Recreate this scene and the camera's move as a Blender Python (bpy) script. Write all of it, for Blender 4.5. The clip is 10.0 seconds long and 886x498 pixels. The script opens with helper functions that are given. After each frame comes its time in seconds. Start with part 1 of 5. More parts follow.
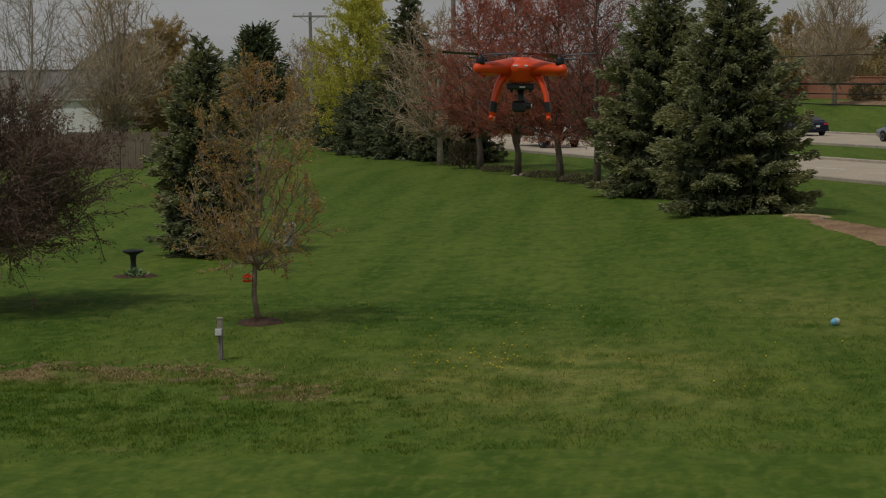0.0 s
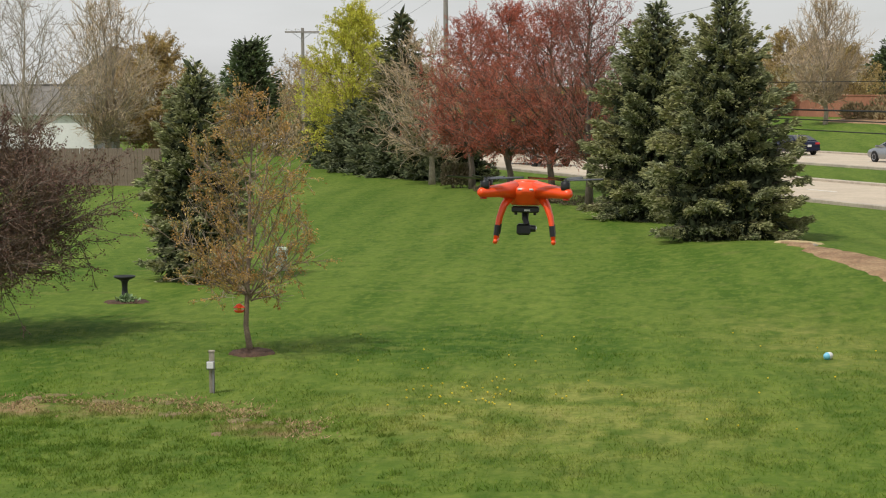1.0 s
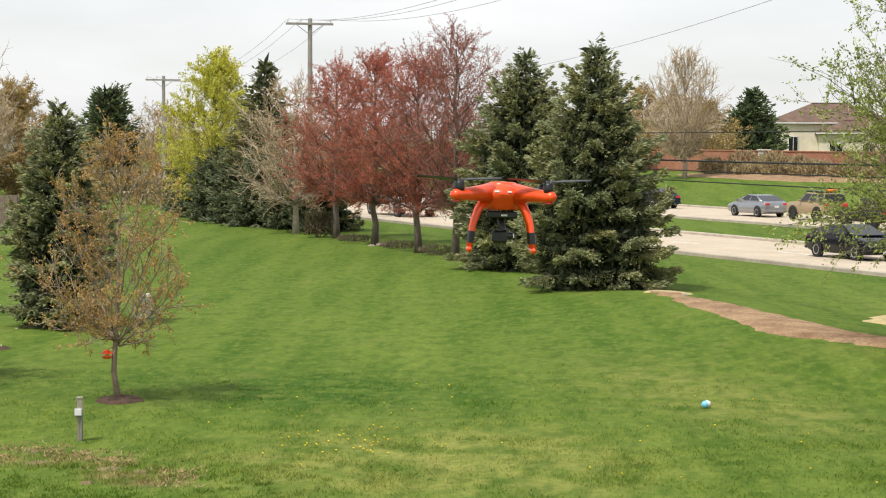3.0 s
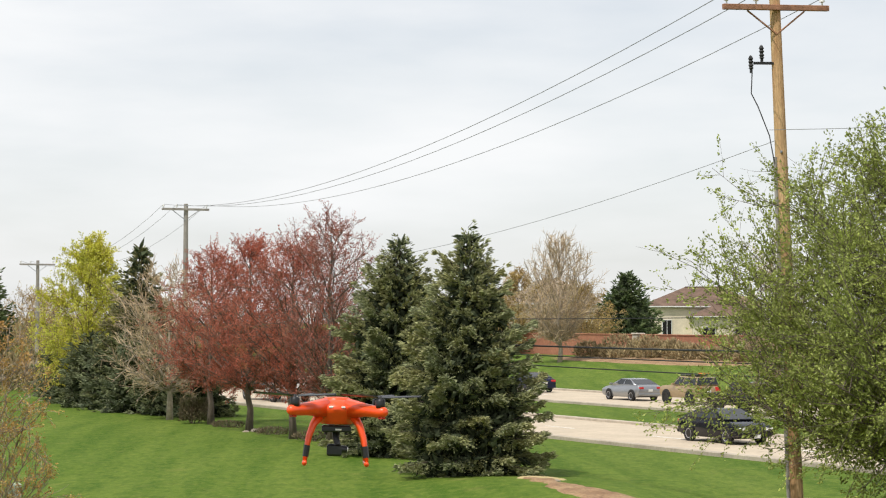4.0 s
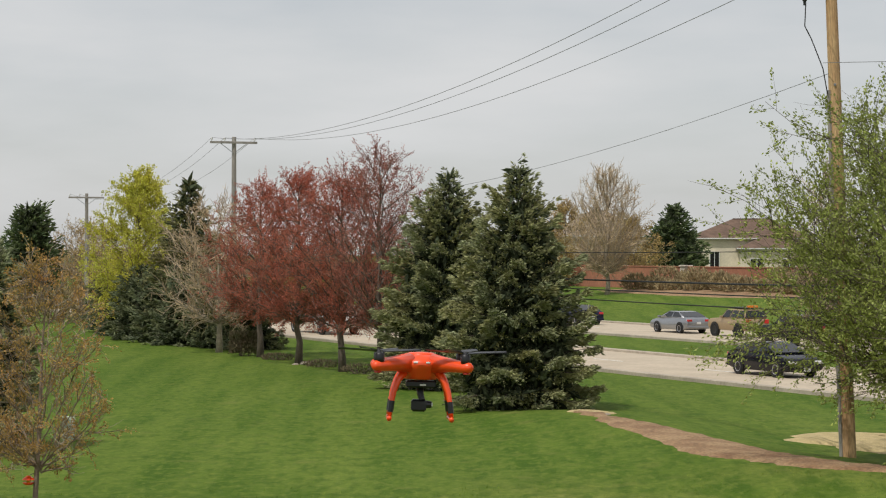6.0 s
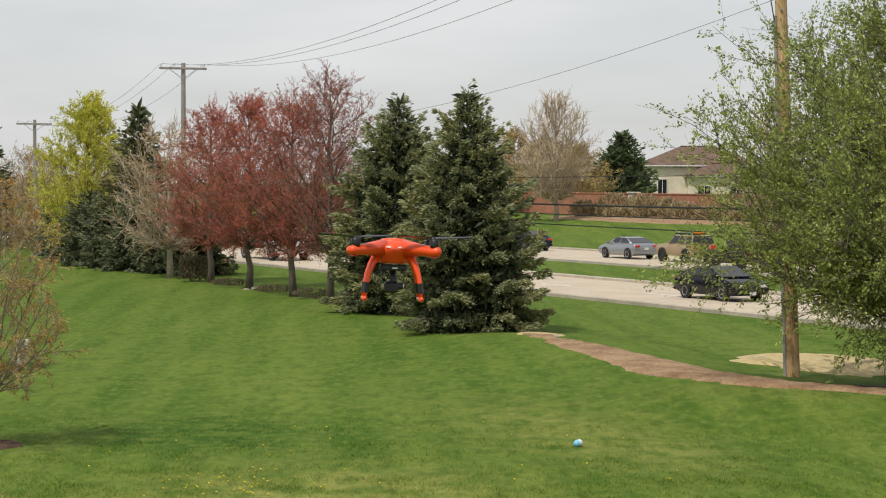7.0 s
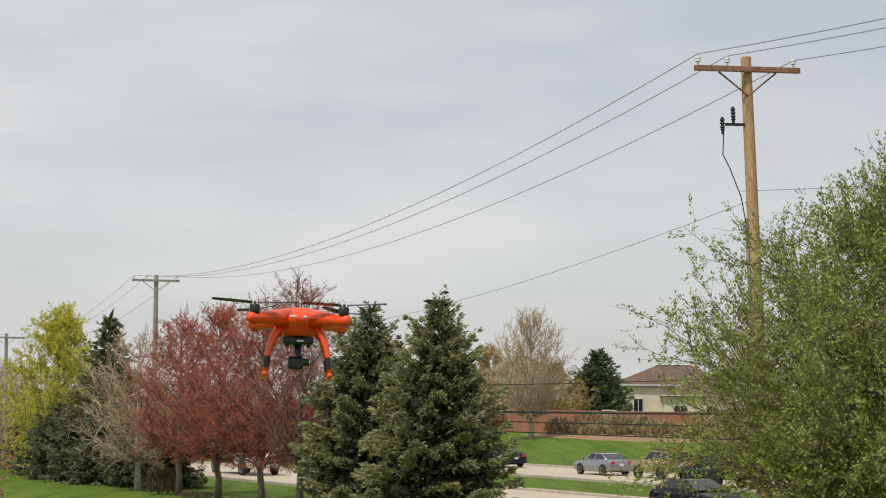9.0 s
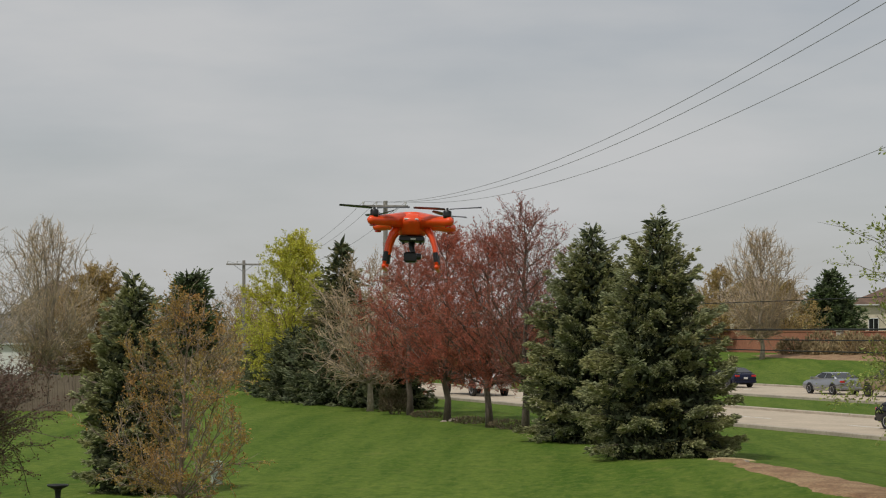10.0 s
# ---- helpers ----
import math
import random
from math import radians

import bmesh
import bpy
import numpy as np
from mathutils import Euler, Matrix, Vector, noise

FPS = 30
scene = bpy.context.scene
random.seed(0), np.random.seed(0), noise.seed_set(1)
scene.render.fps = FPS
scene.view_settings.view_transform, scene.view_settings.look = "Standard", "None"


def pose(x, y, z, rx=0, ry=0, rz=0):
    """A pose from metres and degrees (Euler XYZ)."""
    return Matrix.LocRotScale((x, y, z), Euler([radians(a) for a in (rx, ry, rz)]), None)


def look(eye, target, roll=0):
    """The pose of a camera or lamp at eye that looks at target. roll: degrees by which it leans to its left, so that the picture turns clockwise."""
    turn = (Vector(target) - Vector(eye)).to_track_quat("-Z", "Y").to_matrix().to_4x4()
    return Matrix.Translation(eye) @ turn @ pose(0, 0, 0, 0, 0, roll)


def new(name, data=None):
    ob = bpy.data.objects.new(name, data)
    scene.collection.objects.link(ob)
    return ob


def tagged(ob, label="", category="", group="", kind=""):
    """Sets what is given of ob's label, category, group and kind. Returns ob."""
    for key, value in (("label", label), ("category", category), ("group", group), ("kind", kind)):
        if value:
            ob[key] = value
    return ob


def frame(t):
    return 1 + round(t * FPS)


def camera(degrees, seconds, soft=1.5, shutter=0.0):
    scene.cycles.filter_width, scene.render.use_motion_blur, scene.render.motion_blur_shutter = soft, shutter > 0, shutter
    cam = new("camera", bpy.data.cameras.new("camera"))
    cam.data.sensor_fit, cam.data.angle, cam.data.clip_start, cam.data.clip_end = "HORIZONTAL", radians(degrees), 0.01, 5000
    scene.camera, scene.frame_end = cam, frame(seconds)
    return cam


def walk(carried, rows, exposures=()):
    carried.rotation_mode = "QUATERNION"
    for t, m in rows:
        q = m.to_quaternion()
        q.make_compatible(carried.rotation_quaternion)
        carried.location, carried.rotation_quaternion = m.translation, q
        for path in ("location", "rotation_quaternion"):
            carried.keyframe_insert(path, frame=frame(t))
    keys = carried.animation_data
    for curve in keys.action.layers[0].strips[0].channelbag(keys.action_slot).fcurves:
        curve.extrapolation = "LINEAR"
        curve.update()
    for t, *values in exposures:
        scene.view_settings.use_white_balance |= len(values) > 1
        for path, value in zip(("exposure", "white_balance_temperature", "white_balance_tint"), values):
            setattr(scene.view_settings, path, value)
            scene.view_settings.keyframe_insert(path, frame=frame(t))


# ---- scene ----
# camera: seconds, place, then degrees turned right, tilted up, rolled
cam = camera(25.42, 10.0, soft=1.15)
PATH = [
    (0.0, 0.204, -0.427, 4.518, -8.03, -5.08, -0.81),
    (0.5, 0.150, -0.384, 4.734, -7.78, -5.03, -0.57),
    (1.0, 0.155, -0.336, 4.863, -7.75, -4.73, -0.45),
    (1.5, 0.107, -0.201, 4.882, -7.78, -4.36, -0.25),
    (2.0, -0.047, 0.008, 4.886, -7.78, -4.01, -0.06),
    (2.5, -0.183, 0.227, 4.804, -7.34, -3.85, 0.03),
    (3.0, -0.237, 0.228, 4.689, -3.58, -3.20, 0.22),
    (3.2, -0.196, 0.205, 4.801, -2.03, -1.97, 0.16),
    (4.3, -0.099, -0.085, 4.771, 0.05, 2.55, 0.08),
    (4.5, -0.106, -0.116, 4.693, 0.08, 2.45, 0.01),
    (5.0, -0.136, -0.071, 4.681, -0.75, 1.81, 0.05),
    (5.5, -0.159, -0.002, 4.759, -1.69, 1.77, 0.09),
    (6.0, -0.215, 0.044, 4.857, -1.38, 0.15, 0.09),
    (6.2, -0.213, -0.008, 4.891, -0.98, -0.78, 0.16),
    (7.3, -0.368, -0.606, 4.717, 0.45, -1.97, 0.19),
    (7.5, -0.440, -0.636, 4.746, 0.66, -0.51, 0.34),
    (8.0, -0.446, -0.366, 4.683, 1.04, 3.05, 0.50),
    (8.5, -0.359, -0.071, 4.458, 2.38, 2.89, 0.44),
    (9.0, -0.086, 0.241, 4.299, 0.78, 4.52, 0.37),
    (9.5, 0.177, -0.037, 4.152, -2.65, 4.27, 0.02),
    (10.0, 0.398, -0.912, 4.170, -6.02, 2.29, -0.14),
]
EXPOSURE = [(0.0, -1.52), (0.5, -0.56), (1.0, -0.22), (1.5, 0.0), (2.5, 0.2), (3.2, 0.18), (4.5, 0.05), (5.5, -0.18), (6.2, -0.42), (7.5, -0.12), (9.0, -0.3), (10.0, -0.74)]


def heading(x, y, z, turn, tilt, roll):
    turn, tilt = radians(turn), radians(tilt)
    way = Vector((math.sin(turn) * math.cos(tilt), math.cos(turn) * math.cos(tilt), math.sin(tilt)))
    return look((x, y, z), Vector((x, y, z)) + way, roll)


walk(cam, [(r[0], heading(*r[1:])) for r in PATH], EXPOSURE)

# ---- light ----
SUN_FROM = Vector((-0.36, -0.46, 1.0)).normalized()
world = bpy.data.worlds.new("hazy_sky")
scene.world = world
world.use_nodes = True
wn, wl = world.node_tree.nodes, world.node_tree.links
wn.clear()
w_out, w_bg = wn.new("ShaderNodeOutputWorld"), wn.new("ShaderNodeBackground")
w_sky = wn.new("ShaderNodeTexSky")
w_sky.sky_type, w_sky.sun_disc = "NISHITA", False
w_sky.sun_elevation = math.asin(SUN_FROM.z)
w_sky.sun_rotation = math.atan2(SUN_FROM.x, SUN_FROM.y)
w_sky.dust_density, w_sky.air_density = 1.5, 1.0
w_co, w_map, w_noise = wn.new("ShaderNodeTexCoord"), wn.new("ShaderNodeMapping"), wn.new("ShaderNodeTexNoise")
w_map.inputs["Scale"].default_value = (1.2, 1.2, 5.0)
w_noise.inputs["Scale"].default_value, w_noise.inputs["Detail"].default_value = 3.0, 6.0
w_ramp, w_mix = wn.new("ShaderNodeMapRange"), wn.new("ShaderNodeMixRGB")
w_ramp.inputs["From Min"].default_value, w_ramp.inputs["From Max"].default_value = 0.36, 0.66
w_ramp.inputs["To Min"].default_value, w_ramp.inputs["To Max"].default_value = 0.58, 0.93
w_mix.inputs["Color2"].default_value = (8.72, 8.78, 8.85, 1)
wl.new(w_co.outputs["Generated"], w_map.inputs["Vector"])
wl.new(w_map.outputs["Vector"], w_noise.inputs["Vector"])
wl.new(w_noise.outputs["Fac"], w_ramp.inputs["Value"])
wl.new(w_ramp.outputs["Result"], w_mix.inputs["Fac"])
wl.new(w_sky.outputs["Color"], w_mix.inputs["Color1"])
wl.new(w_mix.outputs["Color"], w_bg.inputs["Color"])
w_bg.inputs["Strength"].default_value = 0.105
wl.new(w_bg.outputs["Background"], w_out.inputs["Surface"])
sun = new("sun", bpy.data.lights.new("sun", "SUN"))
sun.data.energy, sun.data.angle, sun.data.color = 3.6, radians(0.6), (1.0, 0.955, 0.88)
sun.matrix_world = look((0, 0, 40), Vector((0, 0, 40)) - SUN_FROM)


# ---- materials ----
def material(name, color, rough=0.8, metal=0.0, vary=0.15, scale=8.0, second=None, bump=0.0, bump_scale=60.0, island=0.0,
             through_light=0.0, coat=0.0, stretch=(1, 1, 1), spec=0.5):
    """A surface with broad stains, fine grain, relief and, for joined leaves, a shade of its own for each."""
    m = bpy.data.materials.new(name)
    m.use_nodes = True
    n, l = m.node_tree.nodes, m.node_tree.links
    b, out = n["Principled BSDF"], n["Material Output"]
    b.inputs["Roughness"].default_value, b.inputs["Metallic"].default_value = rough, metal
    b.inputs["Coat Weight"].default_value, b.inputs["Specular IOR Level"].default_value = coat, spec
    co, mp = n.new("ShaderNodeTexCoord"), n.new("ShaderNodeMapping")
    mp.inputs["Scale"].default_value = stretch
    l.new(co.outputs["Object"], mp.inputs["Vector"])
    broad, fine = n.new("ShaderNodeTexNoise"), n.new("ShaderNodeTexNoise")
    broad.inputs["Scale"].default_value, broad.inputs["Detail"].default_value = scale, 4.0
    fine.inputs["Scale"].default_value, fine.inputs["Detail"].default_value = scale * 9, 3.0
    for t in (broad, fine):
        l.new(mp.outputs["Vector"], t.inputs["Vector"])
    a = n.new("ShaderNodeMixRGB")
    a.inputs["Color1"].default_value = (*color, 1)
    a.inputs["Color2"].default_value = (*(second or [c * (1 - 2 * vary) for c in color]), 1)
    rng = n.new("ShaderNodeMapRange")
    rng.inputs["From Min"].default_value, rng.inputs["From Max"].default_value = 0.35, 0.65
    l.new(broad.outputs["Fac"], rng.inputs["Value"])
    l.new(rng.outputs["Result"], a.inputs["Fac"])
    h = n.new("ShaderNodeHueSaturation")
    v = n.new("ShaderNodeMapRange")
    v.inputs["To Min"].default_value, v.inputs["To Max"].default_value = 1 - vary, 1 + vary
    v.inputs["From Min"].default_value, v.inputs["From Max"].default_value = 0.3, 0.7
    l.new(fine.outputs["Fac"], v.inputs["Value"])
    value = v.outputs["Result"]
    if island:
        g, r, mul = n.new("ShaderNodeNewGeometry"), n.new("ShaderNodeMapRange"), n.new("ShaderNodeMath")
        r.inputs["To Min"].default_value, r.inputs["To Max"].default_value = 1 - island, 1 + island
        mul.operation = "MULTIPLY"
        l.new(g.outputs["Random Per Island"], r.inputs["Value"])
        l.new(r.outputs["Result"], mul.inputs[0])
        l.new(value, mul.inputs[1])
        value = mul.outputs[0]
    l.new(value, h.inputs["Value"])
    l.new(a.outputs["Color"], h.inputs["Color"])
    l.new(h.outputs["Color"], b.inputs["Base Color"])
    if bump:
        bn, bt = n.new("ShaderNodeBump"), n.new("ShaderNodeTexNoise")
        bt.inputs["Scale"].default_value, bt.inputs["Detail"].default_value = bump_scale, 4.0
        bn.inputs["Strength"].default_value, bn.inputs["Distance"].default_value = bump, 0.02
        l.new(mp.outputs["Vector"], bt.inputs["Vector"])
        l.new(bt.outputs["Fac"], bn.inputs["Height"])
        l.new(bn.outputs["Normal"], b.inputs["Normal"])
    if through_light:
        tr, mx = n.new("ShaderNodeBsdfTranslucent"), n.new("ShaderNodeMixShader")
        mx.inputs["Fac"].default_value = through_light
        l.new(h.outputs["Color"], tr.inputs["Color"])
        l.new(b.outputs["BSDF"], mx.inputs[1])
        l.new(tr.outputs["BSDF"], mx.inputs[2])
        l.new(mx.outputs["Shader"], out.inputs["Surface"])
    return m


def lawn_material(name, blades=False):
    """Mown grass: stripes of the mower, broad lush, dark and dry patches, painted shade by the crabapple, and tufts."""
    m = bpy.data.materials.new(name)
    m.use_nodes = True
    n, l = m.node_tree.nodes, m.node_tree.links
    b = n["Principled BSDF"]
    b.inputs["Roughness"].default_value, b.inputs["Specular IOR Level"].default_value = 0.95, 0.1
    co = n.new("ShaderNodeTexCoord")

    def tex(scale, detail, rot=0.0, stretch=(1, 1, 1), kind="ShaderNodeTexNoise"):
        mp, t = n.new("ShaderNodeMapping"), n.new(kind)
        mp.inputs["Rotation"].default_value, mp.inputs["Scale"].default_value = (0, 0, rot), stretch
        l.new(co.outputs["Object"], mp.inputs["Vector"])
        l.new(mp.outputs["Vector"], t.inputs["Vector"])
        t.inputs["Scale"].default_value = scale
        if kind == "ShaderNodeTexNoise":
            t.inputs["Detail"].default_value = detail
        else:
            t.inputs["Distortion"].default_value, t.inputs["Detail Scale"].default_value = 1.6, 0.6
        return t.outputs["Fac"]

    def ramp(src, lo, hi, a, c):
        r = n.new("ShaderNodeMapRange")
        for k, x in zip(("From Min", "From Max", "To Min", "To Max"), (lo, hi, a, c)):
            r.inputs[k].default_value = x
        l.new(src, r.inputs["Value"])
        return r.outputs["Result"]

    def mix(fac, c1, c2):
        x = n.new("ShaderNodeMixRGB")
        for k, c in (("Color1", c1), ("Color2", c2)):
            if isinstance(c, tuple):
                x.inputs[k].default_value = (*c, 1)
            else:
                l.new(c, x.inputs[k])
        l.new(fac, x.inputs["Fac"])
        return x.outputs["Color"]

    def blob(bx, by, rx, ry, turn, most):
        """A soft ragged patch of another tint at a place on the lawn."""
        mp, g, mul = n.new("ShaderNodeMapping"), n.new("ShaderNodeTexGradient"), n.new("ShaderNodeMath")
        mp.vector_type = "TEXTURE"
        mp.inputs["Location"].default_value, mp.inputs["Rotation"].default_value, mp.inputs["Scale"].default_value = (bx, by, 0), (0, 0, turn), (rx, ry, 1)
        g.gradient_type, mul.operation = "QUADRATIC_SPHERE", "MULTIPLY"
        l.new(co.outputs["Object"], mp.inputs["Vector"])
        l.new(mp.outputs["Vector"], g.inputs["Vector"])
        l.new(ramp(g.outputs["Fac"], 0.0, 0.45, 0, most), mul.inputs[0])
        l.new(ramp(tex(1.3, 7), 0.36, 0.56, 0.15, 1), mul.inputs[1])
        return mul.outputs[0]

    c = mix(ramp(tex(0.16, 4), 0.4, 0.6, 0, 1), (0.058, 0.112, 0.011), (0.076, 0.130, 0.015))
    c = mix(ramp(tex(0.55, 2, radians(-21), (1, 0.07, 1)), 0.44, 0.60, 0, 0.75), c, (0.118, 0.172, 0.026))
    c = mix(ramp(tex(0.20, 0, radians(-21), (1, 0.25, 1), "ShaderNodeTexWave"), 0.2, 0.9, 0, 0.30), c, (0.150, 0.205, 0.034))
    # first blob paints the crabapple's shadow into the lawn; the fourth darkens its foreground
    for (bx, by), rx, ry, turn, tint, most in (((-12.5, 37), 6.0, 8.0, 0.0, (0.036, 0.086, 0.009), 0.85), ((-5.5, 36.5), 7.0, 4.6, 0.0, (0.036, 0.088, 0.009), 0.95), ((4.5, 33), 4.0, 4.6, 0.1, (0.050, 0.106, 0.012), 0.8), ((-9, 25), 6.5, 3.6, 0.0, (0.046, 0.100, 0.011), 0.7), ((-2.0, 28.5), 5.5, 6.5, 0.2, (0.250, 0.250, 0.066), 0.95), ((2.5, 36), 3.2, 10, 0.35, (0.215, 0.228, 0.056), 0.8), ((-5, 47), 2.5, 14, 0.3, (0.150, 0.205, 0.034), 0.6),
                                               ((-9.4, 28.2), 4.4, 1.15, 0.02, (0.285, 0.190, 0.100), 1.0), ((-6.2, 26.7), 1.3, 0.8, -0.5, (0.250, 0.160, 0.085), 1.0), ((7.5, 40), 5, 2.2, -0.4, (0.215, 0.205, 0.055), 0.6)):
        c = mix(blob(bx, by, rx, ry, turn, most), c, tint)
    c = mix(ramp(tex(0.33, 0, radians(-40), (1, 0.12, 1)), 0.55, 0.72, 0, 0.45), c, (0.160, 0.205, 0.040))
    c = mix(ramp(tex(1.1, 5), 0.52, 0.75, 0, 0.55), c, (0.040, 0.085, 0.009))
    c = mix(ramp(tex(0.8, 6, 0.4), 0.60, 0.80, 0, 0.6), c, (0.225, 0.205, 0.068))
    c = mix(ramp(tex(2.4, 5, 0.9), 0.48, 0.68, 0, 0.42), c, (0.170, 0.205, 0.040))
    c = mix(ramp(tex(7, 6), 0.42, 0.72, 0, 0.4), c, (0.036, 0.078, 0.008))
    c = mix(ramp(tex(3.2, 5, radians(-14), (1, 0.32, 1)), 0.46, 0.64, 0, 0.48), c, (0.040, 0.088, 0.009))
    c = mix(ramp(tex(6.5, 4, radians(-8), (1, 0.35, 1)), 0.52, 0.68, 0, 0.40), c, (0.175, 0.215, 0.040))
    if blades:
        g, h, tr, mx = n.new("ShaderNodeNewGeometry"), n.new("ShaderNodeHueSaturation"), n.new("ShaderNodeBsdfTranslucent"), n.new("ShaderNodeMixShader")
        l.new(ramp(g.outputs["Random Per Island"], 0, 1, 1.1, 2.05), h.inputs["Value"])
        l.new(c, h.inputs["Color"])
        l.new(h.outputs["Color"], b.inputs["Base Color"])
        l.new(h.outputs["Color"], tr.inputs["Color"])
        mx.inputs["Fac"].default_value = 0.5
        l.new(b.outputs["BSDF"], mx.inputs[1])
        l.new(tr.outputs["BSDF"], mx.inputs[2])
        l.new(mx.outputs["Shader"], n["Material Output"].inputs["Surface"])
        return m
    l.new(c, b.inputs["Base Color"])
    bn = n.new("ShaderNodeBump")
    bn.inputs["Strength"].default_value, bn.inputs["Distance"].default_value = 0.55, 0.05
    l.new(tex(14, 8), bn.inputs["Height"])
    l.new(bn.outputs["Normal"], b.inputs["Normal"])
    return m


LAWN = lawn_material("lawn")
BLADES = lawn_material("grass_blades", True)
CONCRETE = material("pale_concrete_road", (0.50, 0.420, 0.315), 0.9, vary=0.10, scale=0.5, second=(0.43, 0.360, 0.270), bump=0.2, bump_scale=8)
KERB = material("kerb_concrete", (0.46, 0.40, 0.32), 0.9, vary=0.12, scale=1.0)
LINE = material("road_paint", (0.74, 0.73, 0.68), 0.7, vary=0.10, scale=3)
SOIL = material("bare_soil", (0.215, 0.122, 0.062), 0.95, vary=0.3, scale=1.4, second=(0.325, 0.215, 0.115), bump=1.0, bump_scale=25)
STRAW = material("straw_mat", (0.50, 0.39, 0.20), 0.95, vary=0.2, scale=4, second=(0.40, 0.32, 0.15), bump=1.0, bump_scale=40)
THATCH = material("dry_grass_thatch", (0.22, 0.155, 0.085), 0.95, vary=0.25, scale=3, second=(0.16, 0.15, 0.05), bump=1.0, bump_scale=30)
STRAW_BROWN = material("brown_dead_blades", (0.27, 0.165, 0.085), 0.95, vary=0.25, scale=3, second=(0.35, 0.25, 0.13), island=0.35)
MULCH = material("bark_mulch", (0.060, 0.034, 0.021), 0.95, vary=0.3, scale=9, second=(0.095, 0.052, 0.031), bump=1.0, bump_scale=50)
BARK = material("grey_brown_bark", (0.17, 0.135, 0.105), 0.95, vary=0.22, scale=6, bump=1.0, bump_scale=30, stretch=(1, 1, 0.25))
BARK_PALE = material("pale_twig_bark", (0.42, 0.355, 0.275), 0.95, vary=0.18, scale=5, island=0.25)
BARK_DARK = material("dark_spruce_bark", (0.075, 0.055, 0.042), 0.95, vary=0.2, scale=6, bump=0.6)
TWIG_TAN = material("tan_twigs", (0.60, 0.455, 0.285), 0.9, vary=0.15, scale=3, island=0.3)
TWIG_RED = material("reddish_twigs", (0.33, 0.150, 0.100), 0.9, vary=0.15, scale=3, island=0.3)
NEEDLE_BLUE = material("blue_green_needles", (0.325, 0.355, 0.205), 0.8, vary=0.2, scale=0.9, second=(0.395, 0.385, 0.180), island=0.35, spec=0.15, through_light=0.35)
NEEDLE_MID = material("mid_green_needles", (0.150, 0.182, 0.112), 0.8, vary=0.2, scale=0.9, second=(0.200, 0.212, 0.098), island=0.35, spec=0.15, through_light=0.15)
# darker needle colour that carries the shade deep inside the spruce crowns
NEEDLE_INNER_SHADE = material("inner_shade_needles", (0.078, 0.094, 0.052), 0.85, vary=0.2, scale=1.2, island=0.35, spec=0.1)
NEEDLE_PINE = material("dark_green_pine_needles", (0.080, 0.122, 0.055), 0.8, vary=0.2, scale=1.2, second=(0.118, 0.145, 0.055), island=0.4, spec=0.2)
TWIG_PLUM = material("grey_plum_twigs", (0.20, 0.140, 0.108), 0.9, vary=0.15, scale=3, island=0.3)
NEEDLE_OLIVE = material("olive_needles", (0.200, 0.175, 0.085), 0.75, vary=0.2, scale=1.0, second=(0.14, 0.15, 0.05), island=0.4, spec=0.3)
LEAF_RED = material("red_spring_leaves", (0.54, 0.150, 0.094), 0.65, vary=0.2, scale=0.9, second=(0.41, 0.130, 0.082), island=0.35, through_light=0.4)
LEAF_PINK = material("pink_buds", (0.44, 0.15, 0.105), 0.65, vary=0.2, scale=0.9, second=(0.28, 0.095, 0.070), island=0.35, through_light=0.3)
LEAF_YELLOW = material("yellow_green_leaves", (0.64, 0.60, 0.085), 0.6, vary=0.15, scale=0.8, second=(0.50, 0.51, 0.075), island=0.3, through_light=0.35)
LEAF_GREEN = material("fresh_green_leaves", (0.37, 0.42, 0.100), 0.55, vary=0.18, scale=0.6, second=(0.25, 0.29, 0.068), island=0.35, through_light=0.35)
LEAF_ORANGE = material("orange_brown_new_leaves", (0.50, 0.27, 0.085), 0.65, vary=0.2, scale=1.5, second=(0.40, 0.30, 0.09), island=0.35, through_light=0.3)
LEAF_PLUM = material("dark_plum_leaves", (0.150, 0.072, 0.058), 0.65, vary=0.2, scale=1.5, second=(0.150, 0.100, 0.055), island=0.35, through_light=0.2)
LEAF_BROWN = material("brown_buds", (0.43, 0.29, 0.105), 0.8, vary=0.2, scale=0.9, second=(0.36, 0.28, 0.10), island=0.35, through_light=0.2)
SHRUB_BROWN = material("brown_shrub_twigs", (0.31, 0.235, 0.125), 0.9, vary=0.2, scale=0.8, second=(0.25, 0.205, 0.10), island=0.4)
POLE_WOOD = material("weathered_pole_wood", (0.40, 0.225, 0.105), 0.85, vary=0.25, scale=2.2, second=(0.52, 0.35, 0.18), bump=0.7, bump_scale=18, stretch=(2, 2, 0.3))
POLE_GREY = material("grey_pole_wood", (0.34, 0.315, 0.28), 0.9, vary=0.15, scale=2.2, bump=0.6, bump_scale=18, stretch=(2, 2, 0.3))
ARM_WOOD = material("crossarm_wood", (0.36, 0.175, 0.10), 0.85, vary=0.2, scale=3, bump=0.5, stretch=(1, 1, 1))
PORCELAIN = material("white_porcelain", (0.68, 0.68, 0.66), 0.25, vary=0.05)
STEEL = material("galvanised_steel", (0.42, 0.43, 0.44), 0.45, 0.9, vary=0.1)
WIRE = material("weathered_wire", (0.24, 0.24, 0.25), 0.6, 0.3, vary=0.05)
RUBBER = material("black_cable_jacket", (0.014, 0.014, 0.015), 0.6, vary=0.1)
ORANGE = material("orange_plastic", (0.90, 0.080, 0.010), 0.30, vary=0.04, scale=6, coat=0.25)
BLACK_PLASTIC = material("black_plastic", (0.012, 0.012, 0.013), 0.38, vary=0.1)
